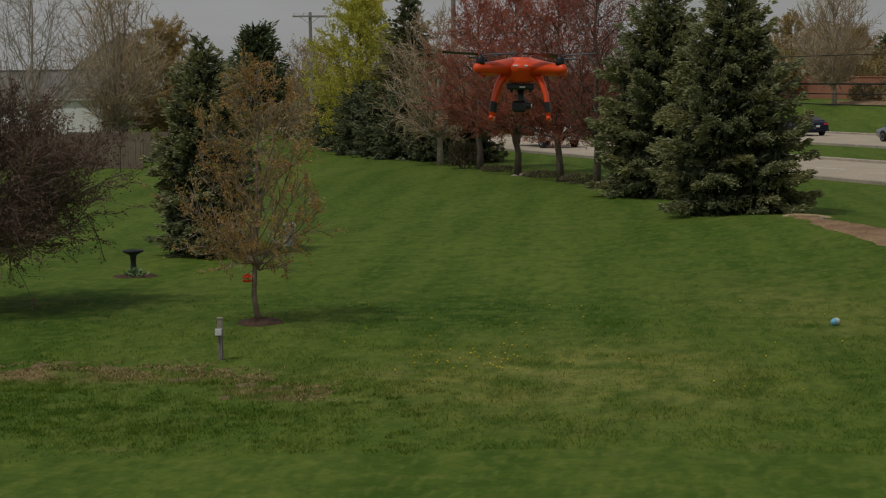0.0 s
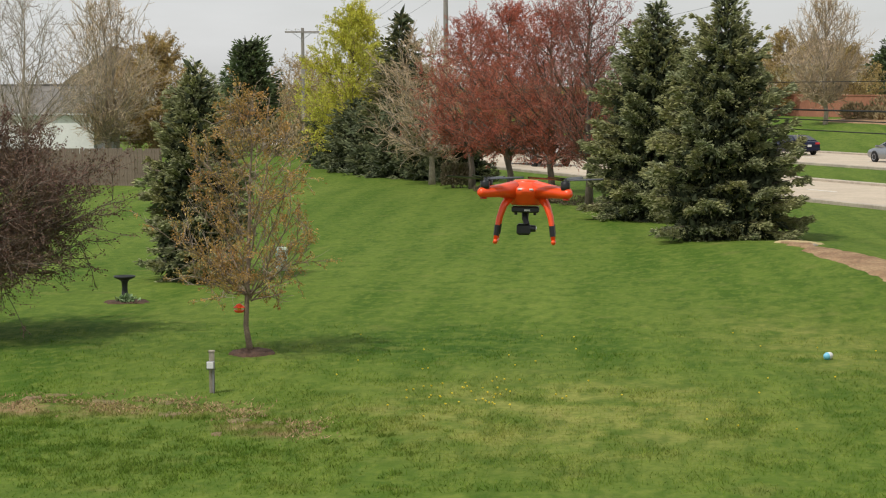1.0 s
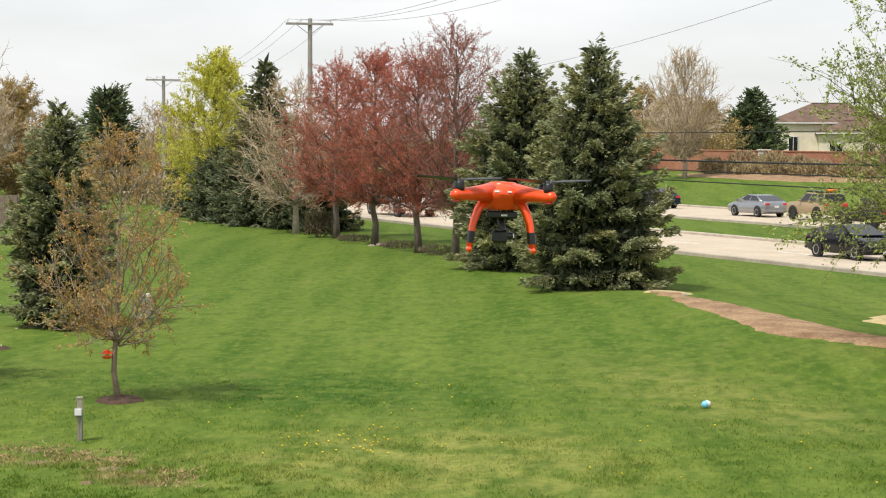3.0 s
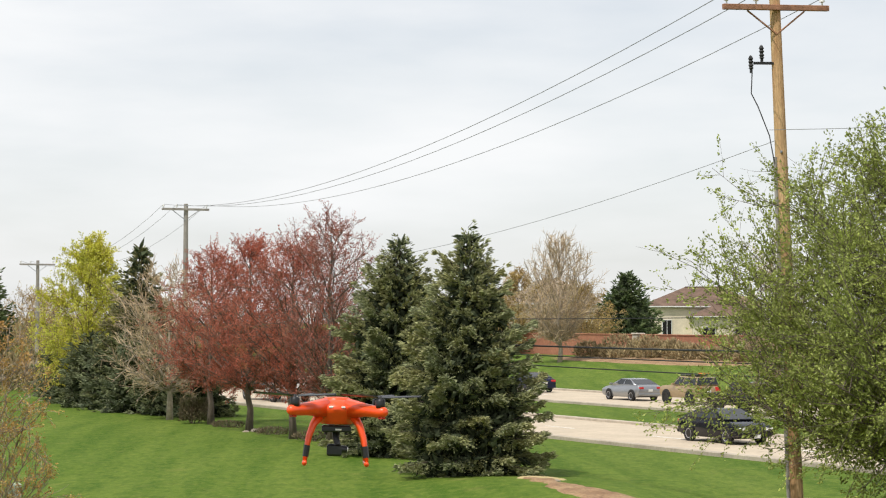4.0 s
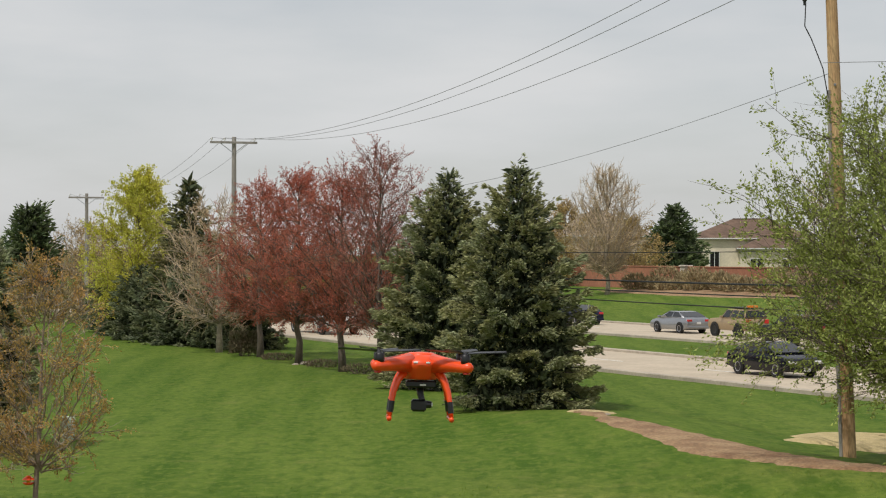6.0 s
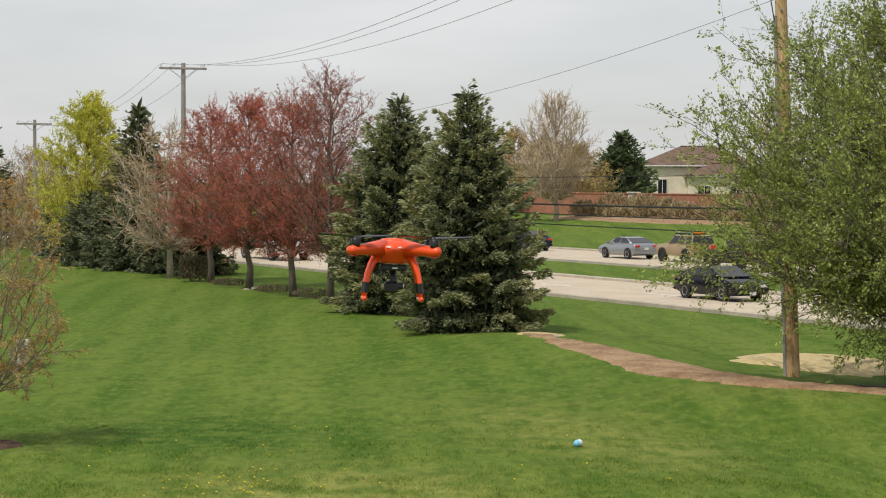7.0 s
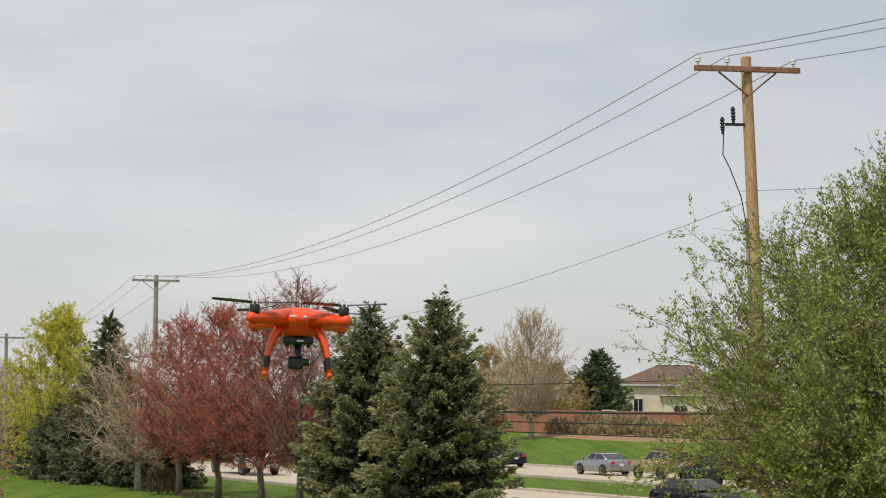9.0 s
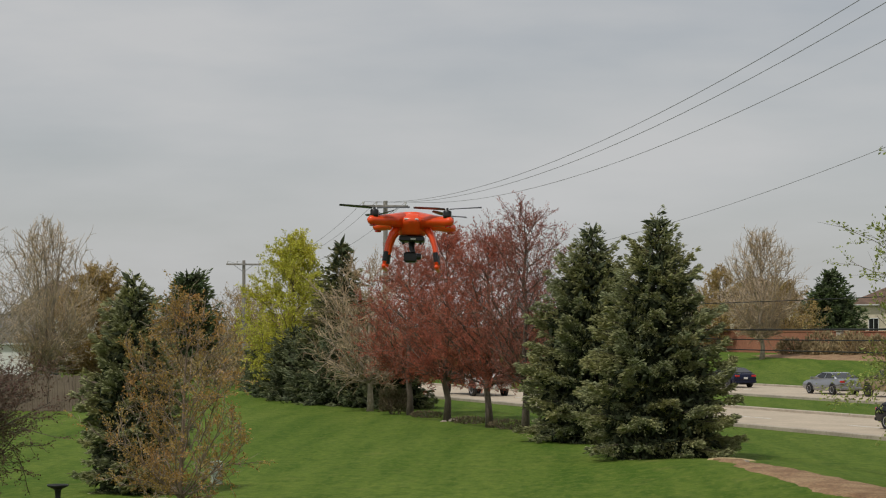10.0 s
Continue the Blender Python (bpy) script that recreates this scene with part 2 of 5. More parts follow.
GREY_PLASTIC = material("grey_plastic", (0.24, 0.24, 0.24), 0.5, vary=0.1)
WHITE_PLASTIC = material("white_plastic", (0.72, 0.72, 0.70), 0.4, vary=0.06)
GLASS = material("dark_window_glass", (0.012, 0.014, 0.016), 0.08, vary=0.0, coat=0.2)
TYRE = material("tyre_rubber", (0.016, 0.016, 0.017), 0.85, vary=0.15)
RIM = material("alloy_rim", (0.48, 0.48, 0.50), 0.3, 0.3, vary=0.05)
PAINT_BLACK = material("black_car_paint", (0.006, 0.007, 0.012), 0.16, vary=0.05, spec=0.3)
PAINT_NAVY = material("navy_car_paint", (0.010, 0.013, 0.036), 0.18, vary=0.05, spec=0.3)
PAINT_SILVER = material("silver_car_paint", (0.30, 0.31, 0.33), 0.28, 0.6, vary=0.05, coat=1.0)
PAINT_TAN = material("tan_car_paint", (0.34, 0.245, 0.135), 0.4, vary=0.08, coat=0.4)
PAINT_GREEN = material("dark_green_car_paint", (0.014, 0.018, 0.016), 0.30, vary=0.08, spec=0.3)
PAINT_WHITE = material("white_truck_paint", (0.70, 0.70, 0.69), 0.35, vary=0.05, coat=0.6)
LAMP_RED = material("red_lamp_lens", (0.50, 0.015, 0.02), 0.2, vary=0.0, coat=1.0)
LAMP_CLEAR = material("clear_lamp_lens", (0.80, 0.80, 0.78), 0.12, vary=0.0, coat=1.0)
LAMP_AMBER = material("amber_beacon_lens", (0.85, 0.22, 0.02), 0.25, vary=0.0, coat=1.0)
CAST_IRON = material("dark_birdbath_resin", (0.020, 0.022, 0.022), 0.55, vary=0.2, scale=8)
FENCE_WOOD = material("weathered_fence_boards", (0.155, 0.118, 0.085), 0.9, vary=0.25, scale=2.0, second=(0.215, 0.170, 0.128), bump=0.6, stretch=(3, 3, 0.3))
POST_WOOD = material("grey_post_wood", (0.36, 0.32, 0.25), 0.9, vary=0.2, scale=5, bump=0.6, stretch=(3, 3, 0.4))
PEDESTAL_GREEN = material("pale_green_utility_box", (0.62, 0.70, 0.55), 0.6, vary=0.12, scale=6)
BRICK = material("red_brick_wall", (0.36, 0.155, 0.09), 0.9, vary=0.16, scale=0.5, second=(0.30, 0.125, 0.075))
CAPSTONE = material("pale_limestone", (0.58, 0.53, 0.44), 0.85, vary=0.12, scale=1.5)
STUCCO = material("cream_house_wall", (0.70, 0.62, 0.48), 0.9, vary=0.08, scale=0.6)
SIDING_WHITE = material("white_siding", (0.84, 0.84, 0.82), 0.7, vary=0.04, scale=0.8)
SHINGLE = material("brown_roof_shingles", (0.165, 0.105, 0.075), 0.95, vary=0.18, scale=1.2, bump=0.5, bump_scale=6)
SHINGLE_TAN = material("tan_roof_shingles", (0.31, 0.245, 0.18), 0.95, vary=0.15, scale=1.2)
SHINGLE_GREY = material("grey_roof_shingles", (0.20, 0.185, 0.165), 0.95, vary=0.15, scale=1.2)
YELLOW = material("dandelion_yellow", (0.75, 0.55, 0.02), 0.7, vary=0.1, scale=20)
EGG_BLUE = material("light_blue_toy_plastic", (0.18, 0.52, 0.70), 0.35, vary=0.05)
STONE = material("pale_field_stone", (0.40, 0.34, 0.27), 0.9, vary=0.2, scale=6, bump=0.6)
FAR_WOOD = material("far_bare_woods", (0.25, 0.20, 0.15), 0.95, vary=0.2, scale=0.05, second=(0.24, 0.22, 0.12), island=0.3)
HOSTA = material("pale_green_garden_leaves", (0.22, 0.33, 0.14), 0.6, vary=0.2, scale=6, island=0.3)
WEED = material("dry_grey_weeds", (0.15, 0.11, 0.07), 0.95, vary=0.2, scale=2, second=(0.11, 0.11, 0.045), island=0.4)
YOUNG_BARK = material("light_brown_young_bark", (0.30, 0.225, 0.165), 0.95, vary=0.2, scale=6, bump=0.6, bump_scale=30)


# ---- building helpers ----
class Shape:
    """Collects the faces of one mesh."""

    def __init__(self):
        self.v, self.f, self.n = [], {}, 0

    def add(self, verts, faces):
        verts = np.asarray(verts, float).reshape(-1, 3)
        faces = np.asarray(faces, int)
        self.f.setdefault(faces.shape[1], []).append(faces + self.n)
        self.v.append(verts)
        self.n += len(verts)

    def tube(self, pts, radii, sides=6, cap=True):
        pts = [Vector(p) for p in pts]
        rings, side = [], None
        for i, p in enumerate(pts):
            d = (pts[min(i + 1, len(pts) - 1)] - pts[max(i - 1, 0)]).normalized()
            ref = side if side is not None else (Vector((1, 0, 0)) if abs(d.x) < 0.8 else Vector((0, 1, 0)))
            side = (ref - d * ref.dot(d)).normalized()
            up = d.cross(side)
            for k in range(sides):
                a = 2 * math.pi * k / sides
                rings.append(p + (side * math.cos(a) + up * math.sin(a)) * radii[i])
        q = [(i * sides + k, i * sides + (k + 1) % sides, (i + 1) * sides + (k + 1) % sides, (i + 1) * sides + k)
             for i in range(len(pts) - 1) for k in range(sides)]
        self.add(rings, q)
        if cap and sides > 3:
            self.f.setdefault(sides, []).append(np.array([[self.n - sides + k for k in range(sides)], [self.n - len(rings) + sides - 1 - k for k in range(sides)]]))
        return self

    def box(self, c, s, rz=0.0, taper=1.0, bevel=0.0):
        x, y, z = s[0] / 2, s[1] / 2, s[2] / 2
        if bevel:
            o = []
            for zz, k in ((-z, bevel), (-z + bevel, 0), (z - bevel, 0), (z, bevel)):
                for sx, sy in ((-1, -1), (1, -1), (1, 1), (-1, 1)):
                    o.append((sx * (x - k), sy * (y - k), zz))
            fs = [(3, 2, 1, 0), (12, 13, 14, 15)] + [(4 * i + k, 4 * i + (k + 1) % 4, 4 * i + 4 + (k + 1) % 4, 4 * i + 4 + k) for i in range(3) for k in range(4)]
        else:
            o = [(sx * x * (taper if zz > 0 else 1), sy * y * (taper if zz > 0 else 1), zz) for zz in (-z, z) for sx, sy in ((-1, -1), (1, -1), (1, 1), (-1, 1))]
            fs = [(3, 2, 1, 0), (4, 5, 6, 7), (0, 1, 5, 4), (1, 2, 6, 5), (2, 3, 7, 6), (3, 0, 4, 7)]
        ca, sa = math.cos(rz), math.sin(rz)
        self.add([(c[0] + p[0] * ca - p[1] * sa, c[1] + p[0] * sa + p[1] * ca, c[2] + p[2]) for p in o], fs)
        return self

    def lathe(self, profile, sides=16, at=(0, 0, 0)):
        vs = [(at[0] + r * math.cos(2 * math.pi * k / sides), at[1] + r * math.sin(2 * math.pi * k / sides), at[2] + z) for r, z in profile for k in range(sides)]
        q = [(i * sides + k, i * sides + (k + 1) % sides, (i + 1) * sides + (k + 1) % sides, (i + 1) * sides + k) for i in range(len(profile) - 1) for k in range(sides)]
        self.add(vs, q)
        return self

    def leaves(self, places, ways, size, rng, wide=0.55):
        """Small bent leaves, each of two faces, round about the given ways."""
        p, w = np.asarray(places), np.asarray(ways)
        n = len(p)
        w = w + rng.normal(0, 0.55, (n, 3))
        w /= np.linalg.norm(w, axis=1)[:, None] + 1e-9
        s = np.cross(w, rng.normal(0, 1, (n, 3)))
        s /= np.linalg.norm(s, axis=1)[:, None] + 1e-9
        u = np.cross(w, s)
        L = (size * rng.uniform(0.6, 1.35, n))[:, None]
        v = np.stack([p, p + w * L * 0.5 + s * L * wide * 0.5 + u * L * 0.12, p + w * L, p + w * L * 0.5 - s * L * wide * 0.5 + u * L * 0.12], 1).reshape(-1, 3)
        i = np.arange(n)[:, None] * 4
        self.add(v, np.concatenate([i + [0, 1, 2], i + [0, 2, 3]], 0))

    def spikes(self, places, ways, length, width, rng):
        """Needle-covered shoots: slim three-sided spindles along each way."""
        p, w = np.asarray(places), np.asarray(ways)
        n = len(p)
        w = w / (np.linalg.norm(w, axis=1)[:, None] + 1e-9)
        s = np.cross(w, rng.normal(0, 1, (n, 3)))
        s /= np.linalg.norm(s, axis=1)[:, None] + 1e-9
        u = np.cross(w, s)
        L, W = (length * rng.uniform(0.7, 1.3, n))[:, None], (width * rng.uniform(0.7, 1.3, n))[:, None]
        v = np.stack([p, p + w * L] + [p + w * L * 0.45 + (s * math.cos(k * 2.0944) + u * math.sin(k * 2.0944)) * W for k in range(3)], 1).reshape(-1, 3)
        i = np.arange(n)[:, None] * 5
        self.add(v, np.concatenate([i + [2 + k, 2 + (k + 1) % 3, 1] for k in range(3)] + [i + [2 + (k + 1) % 3, 2 + k, 0] for k in range(3)], 0))

    def data(self, name, mat, smooth=False):
        me = bpy.data.meshes.new(name)
        v = np.concatenate(self.v)
        me.vertices.add(len(v))
        me.vertices.foreach_set("co", v.ravel())
        fs = [np.concatenate(x) for _, x in sorted(self.f.items())]
        loops = np.concatenate([x.ravel() for x in fs])
        sizes = np.concatenate([np.full(len(x), x.shape[1]) for x in fs])
        me.loops.add(len(loops))
        me.loops.foreach_set("vertex_index", loops.astype(np.int32))
        me.polygons.add(len(sizes))
        me.polygons.foreach_set("loop_start", np.concatenate([[0], np.cumsum(sizes)[:-1]]).astype(np.int32))
        me.update(calc_edges=True)
        me.validate()
        me.polygons.foreach_set("use_smooth", np.full(len(me.polygons), smooth))
        me.update()
        me.materials.append(mat)
        return me


def part(name, shape, mat, parent=None, label="", smooth=False):
    ob = new(name, shape.data(name, mat, smooth))
    ob.parent = parent
    if label:
        ob["label"] = label
    return ob


def thing(name, m, label, category, group="", kind=""):
    ob = new(name)
    ob.empty_display_size = 0.1
    ob.matrix_world = m
    return tagged(ob, label, category, group, kind)


# ---- plan of the land ----
ROAD_WAY = Vector((-0.45, 0.893, 0))
ROAD_OUT = Vector((0.893, 0.45, 0))
NEAR_ROAD, FAR_ROAD = (40.8, 49.4), (59.4, 69.8)
BERM = [(0.5, 60.5), (2.3, 56.0), (3.2, 51.7), (5.3, 43.9), (6.9, 41.2), (9.2, 39.2), (13.0, 37.0)]


def along_berm(x, y):
    """Distance from the berm's crest, and how far along it."""
    best = (1e9, 0.0)
    for i in range(len(BERM) - 1):
        (ax, ay), (bx, by) = BERM[i], BERM[i + 1]
        dx, dy = bx - ax, by - ay
        s = min(1, max(0, ((x - ax) * dx + (y - ay) * dy) / (dx * dx + dy * dy)))
        d = math.hypot(x - ax - s * dx, y - ay - s * dy)
        if d < best[0]:
            best = (d, i + s)
    return best


def ground_z(x, y):
    z = 0.0
    if -14 < x < 26 and 24 < y < 76:
        d, s = along_berm(x, y)
        z += 0.45 * math.exp(-(d / 3.2) ** 2) * min(1, 0.35 + s * 0.5)
    off = x * ROAD_OUT.x + y * ROAD_OUT.y
    if off > 71:
        s = min(1, (off - 71) / 23)
        z += 1.65 * s * s * (3 - 2 * s)
    if off < 39.5 and y < 140:
        z += 0.05 * noise.noise((x * 0.16, y * 0.16, 3.0)) * min(1, (39.5 - off) / 4)
    return z


def on_road(along, out, z=0.0):
    p = ROAD_WAY * along + ROAD_OUT * out
    return Vector((p.x, p.y, z))


def strip(out0, out1, z, a0=-260, a1=520, step=6.0):
    s = Shape()
    n = int((a1 - a0) / step)
    v = []
    for i in range(n + 1):
        v += [on_road(a0 + i * step, out0, z), on_road(a0 + i * step, out1, z)]
    s.add(v, [(2 * i, 2 * i + 1, 2 * i + 3, 2 * i + 2) for i in range(n)])
    return s


def build_ground():
    xs = np.concatenate([[-4000, -1500, -600, -300, -180, -120, -80, -60], np.arange(-48, 36, 0.6), [36, 44, 56, 76, 110, 160, 260, 500, 1200, 4000]])
    ys = np.concatenate([[-3000, -900, -300, -100, -40, -10], np.arange(4, 80, 0.6), np.arange(80, 240, 3.0), [240, 270, 320, 420, 700, 1400, 4500]])
    nx, ny = len(xs), len(ys)
    v = [(x, y, ground_z(x, y)) for y in ys for x in xs]
    s = Shape()
    s.add(v, [(j * nx + i, j * nx + i + 1, (j + 1) * nx + i + 1, (j + 1) * nx + i) for j in range(ny - 1) for i in range(nx - 1)])
    return tagged(part("ground", s, LAWN, smooth=True), "mown green lawn and verges, striped and patchy", "lawn", kind="structure")


build_ground()


def build_road():
    for name, (a, b), label in (("road_near", NEAR_ROAD, "pale concrete carriageway beside the lawn"), ("road_far", FAR_ROAD, "pale concrete carriageway beyond the grass median")):
        tagged(part(name, strip(a, b, 0.03), CONCRETE), label, "road", kind="structure")
        for edge, k in ((a - 0.15, "kerb"), (b + 0.15, "kerb")):
            s = Shape()
            p, q = on_road(-260, edge), on_road(520, edge)
            c = (p + q) / 2
            s.box((c.x, c.y, 0.06), (780, 0.3, 0.2), math.atan2(ROAD_WAY.y, ROAD_WAY.x), bevel=0.03)
            tagged(part(k, s, KERB), "low concrete kerb along the road", "kerb", kind="structure")
        mid = (a + b) / 2
        s = Shape()
        for i in range(60):
            c = on_road(-120 + i * 9.0, mid)
            s.box((c.x, c.y, 0.036), (2.6, 0.14, 0.006), math.atan2(ROAD_WAY.y, ROAD_WAY.x))
        tagged(part("lane_marking", s, LINE), "dashed white paint between the lanes", "road marking", kind="stuff")


build_road()


# ---- trees ----
CONE = ((0, 0.12, 0.30, 0.5, 0.65, 0.75, 0.9, 1.0), (0.86, 1.0, 0.97, 0.81, 0.62, 0.46, 0.18, 0.03))
COLUMN = ((0, 0.1, 0.45, 0.7, 0.85, 1.0), (0.82, 1.0, 0.93, 0.68, 0.36, 0.03))
MOUND = ((0, 0.15, 0.5, 0.75, 0.9, 1.0), (0.95, 1.0, 0.92, 0.70, 0.45, 0.10))


def spruce(name, at, height, radius, seed, mat, label, dens=260, shoot=0.15, tier=0.41, form=CONE, category="spruce tree", droop=0.5):
    """A spruce: trunk, tiers of drooping boughs with upturned ends, branchlets thick with needled shoots, old needles
    inside coloured dark as shade.
    """
    rng = np.random.default_rng(seed)
    t = thing(name, pose(*at), label, category)
    trunk, boughs = Shape(), Shape()
    trunk.tube([(0, 0, -0.1), (0, 0, height * 0.5), (0.03, 0, height * 0.98)], [height * 0.017, height * 0.010, 0.012], 8)
    P, W, Q, V = [], [], [], []
    up = np.array([0, 0, 1.0])
    z = height * 0.03
    while z < height * 0.985:
        f = z / height
        reach = radius * float(np.interp(f, *form))
        count = max(6, int(round(6 + 7 * reach / radius)))
        a0 = rng.uniform(0, 6.28)
        for k in range(count):
            a = a0 + 6.283 * k / count + rng.normal(0, 0.17)
            L = max(0.16, reach * (rng.uniform(0.86, 1.14) if rng.uniform() > 0.22 else rng.uniform(0.62, 0.86)))
            out, side = np.array([math.cos(a), math.sin(a), 0.0]), np.array([-math.sin(a), math.cos(a), 0.0])
            rise = float(np.interp(f, (0, 0.5, 0.8, 0.95), (0.10, 0.26, 0.55, 1.1))) + rng.normal(0, 0.07)
            sink = droop * (1 - f) * rng.uniform(0.75, 1.2)
            zz = z + rng.normal(0, 0.10)

            def on_bough(s, L=L, out=out, rise=rise, sink=sink, zz=zz):
                s = np.atleast_1d(s)[:, None]
                return up * zz + out * L * s + up * L * (rise * s - sink * s ** 1.5 + 0.22 * s ** 4)
            mid = on_bough([0, 0.5, 0.95])
            boughs.tube(mid, [0.010 + 0.012 * L, 0.008 + 0.006 * L, 0.005], 3, False)
            wide = 0.10 + 0.30 * L * rng.uniform(0.85, 1.15)
            nb = max(4, int(L / (0.8 * shoot)) * 2)
            sb = rng.uniform(0.22, 1.0, nb)
            sg = np.where(np.arange(nb) % 2, 1.0, -1.0)[:, None]
            lb = wide * np.clip(1.12 - sb, 0.12, 0.8) ** 0.7 * rng.uniform(0.7, 1.2, nb)
            db = side * sg * 0.85 + out * 0.62 + up * rng.normal(-0.16, 0.14, (nb, 1))
            n = max(8, int(dens * L * wide * 1.5))
            i = rng.integers(0, nb, n)
            u = rng.uniform(0.02, 1, n)
            p = on_bough(sb[i]) + db[i] * (lb[i] * u)[:, None] - up * (0.22 * lb[i] * u ** 2)[:, None] + rng.normal(0, shoot * 0.2, (n, 3))
            P.append(p)
            W.append(db[i] * 0.6 + out * 0.55 + up * (0.16 + 0.5 * f * f) + rng.normal(0, 0.27, (n, 3)))
            # inner shoots near the trunk, their dark colour standing in for crown shade
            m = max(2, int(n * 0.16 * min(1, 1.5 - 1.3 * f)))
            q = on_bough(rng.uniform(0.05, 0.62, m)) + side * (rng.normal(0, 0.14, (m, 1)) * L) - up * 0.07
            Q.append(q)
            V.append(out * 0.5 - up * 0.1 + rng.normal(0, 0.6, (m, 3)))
        z += tier * (0.72 + 0.5 * (1 - f)) * rng.uniform(0.82, 1.18)
    tip = np.linspace(0.90, 1.0, 26)
    P.append(np.stack([np.full(26, 0.03), np.zeros(26), height * tip - shoot * 0.6], 1))
    W.append(np.stack([rng.normal(0, 0.45, 26), rng.normal(0, 0.45, 26), np.full(26, 0.9)], 1))
    part("trunk", trunk, BARK_DARK, t)
    tagged(part("bough", boughs, BARK_DARK, t), kind="stuff")
    inner, crown = Shape(), Shape()
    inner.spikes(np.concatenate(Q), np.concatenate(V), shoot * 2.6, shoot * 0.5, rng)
    tagged(part("inner_needles", inner, NEEDLE_INNER_SHADE, t, "dark old needles"), kind="stuff")
    crown.spikes(np.concatenate(P), np.concatenate(W), shoot, shoot * 0.15, rng)
    part("crown", crown, mat, t)
    return t


def broadleaf(name, at, height, radius, seed, bark, label, leaf=None, leaf_size=0.07, leaf_count=8, clear=0.22, limbs=12, forks=(6, 5), lift=0.55,
              twig=None, trunk_r=None, lean=(0, 0), category="tree", stems=1, gap=0.0, curve=0.0, low=0.0, twig_r=0.006, widest=0.45, ragged=0.18):
    """A broadleaved tree: tapered trunk, limbs that reach the crown's outline, forks and twigs, with leaves or buds along the twigs."""
    rng = np.random.default_rng(seed)
    t = thing(name, pose(*at), label, category)
    wood, fine, P, W = Shape(), Shape(), [], []
    r0 = trunk_r or height * 0.013

    def outline(f):
        if f < widest:
            return radius * (0.42 + 0.58 * math.sin(f / widest * math.pi / 2))
        return radius * max(0.10, math.cos((f - widest) / (1.02 - widest) * math.pi / 2)) ** 0.8

    def line(p, d, L, n, wander, tropism):
        pts, d = [p], d / np.linalg.norm(d)
        for _ in range(n):
            d = d + rng.normal(0, wander, 3) + np.array([0, 0, tropism])
            d /= np.linalg.norm(d)
            pts.append(pts[-1] + d * L / n)
        return pts

    for st in range(stems):
        a = 6.28 * st / stems + 0.7
        tilt = 0.0 if stems == 1 else 0.16
        top = np.array([lean[0] + tilt * math.cos(a) * height * 0.6, lean[1] + tilt * math.sin(a) * height * 0.6, height * 0.92])
        axis = [top * f + np.array([rng.normal(0, 0.009), rng.normal(0, 0.009), 0]) * height * (0 < f < 1) - np.array([0, 0, 0.1]) * (f == 0) for f in np.linspace(0, 1, 9)]
        wood.tube(axis, [r0 * (1.25 if i == 0 else 1) * (1 - 0.93 * i / 8) + 0.006 for i in range(9)], 8)
        count = limbs // stems
        for i in range(count):
            f = (i + rng.uniform(0, 1)) / count
            h = height * (clear + low + (1 - clear - low) * f)
            R = outline(f) * rng.uniform(1 - 2 * ragged, 1 + 0.5 * ragged)
            a = i * 2.399 + rng.normal(0, 0.35) + st * 2.1
            goal = np.array([math.cos(a) * R + lean[0] * h / height, math.sin(a) * R + lean[1] * h / height, h])
            zs = min(height * 0.86, max(height * clear * rng.uniform(0.9, 1.1), h - lift * R * rng.uniform(0.8, 1.3) - 0.2))
            p0 = top * (zs / top[2])
            d = goal - p0
            L1 = np.linalg.norm(d)
            limb = line(p0, d + np.array([0, 0, -0.12 * L1]), L1, 5, 0.09, 0.05 + curve)
            r1 = max(0.010, r0 * 0.40 * (1 - 0.65 * f))
            wood.tube(limb, np.linspace(r1, 0.007, 6), 5, False)
            for j in range(forks[0]):
                s = 0.20 + 0.80 * (j + rng.uniform(0, 1)) / forks[0]
                k = min(4, int(s * 5))
                p1 = limb[k] + (limb[k + 1] - limb[k]) * (s * 5 - k)
                dd = (limb[k + 1] - limb[k]) / (L1 / 5)
                d2 = dd * 0.75 + rng.normal(0, 0.55, 3) + np.array([0, 0, 0.12 + curve])
                L2 = (0.20 * radius + L1 * (0.34 - 0.20 * s)) * rng.uniform(0.6, 1.25)
                fork = line(p1, d2, L2, 3, 0.16, 0.05 + curve)
                wood.tube(fork, np.linspace(max(0.007, r1 * 0.34), twig_r, 4), 4, False)
                for m in range(forks[1]):
                    s2 = (m + rng.uniform(0, 1)) / forks[1]
                    k2 = min(2, int(s2 * 3))
                    p2 = fork[k2] + (fork[k2 + 1] - fork[k2]) * (s2 * 3 - k2)
                    d3 = (fork[k2 + 1] - fork[k2]) / (L2 / 3) * 0.8 + rng.normal(0, 0.5, 3) + np.array([0, 0, 0.12 + curve])
                    L3 = rng.uniform(0.5, 1.0) * (0.10 + 0.05 * radius + 0.25 * L2)
                    tw = line(p2, d3, L3, 2, 0.15, 0.04)
                    fine.tube(tw, [twig_r, twig_r * 0.8, twig_r * 0.5], 3, False)
                    if leaf and rng.uniform() > gap:
                        s3 = rng.uniform(0.1, 1.05, (leaf_count, 1))
                        P.append(tw[0] + (tw[2] - tw[0]) * s3 + rng.normal(0, leaf_size * 0.55, (leaf_count, 3)))
                        W.append(np.repeat(d3[None], leaf_count, 0))
    part("trunk", wood, bark, t, smooth=True)
    tagged(part("twig", fine, twig or bark, t), kind="stuff")
    if leaf:
        crown = Shape()
        crown.leaves(np.concatenate(P), np.concatenate(W), leaf_size, rng)
        part("crown", crown, leaf, t)
    return t


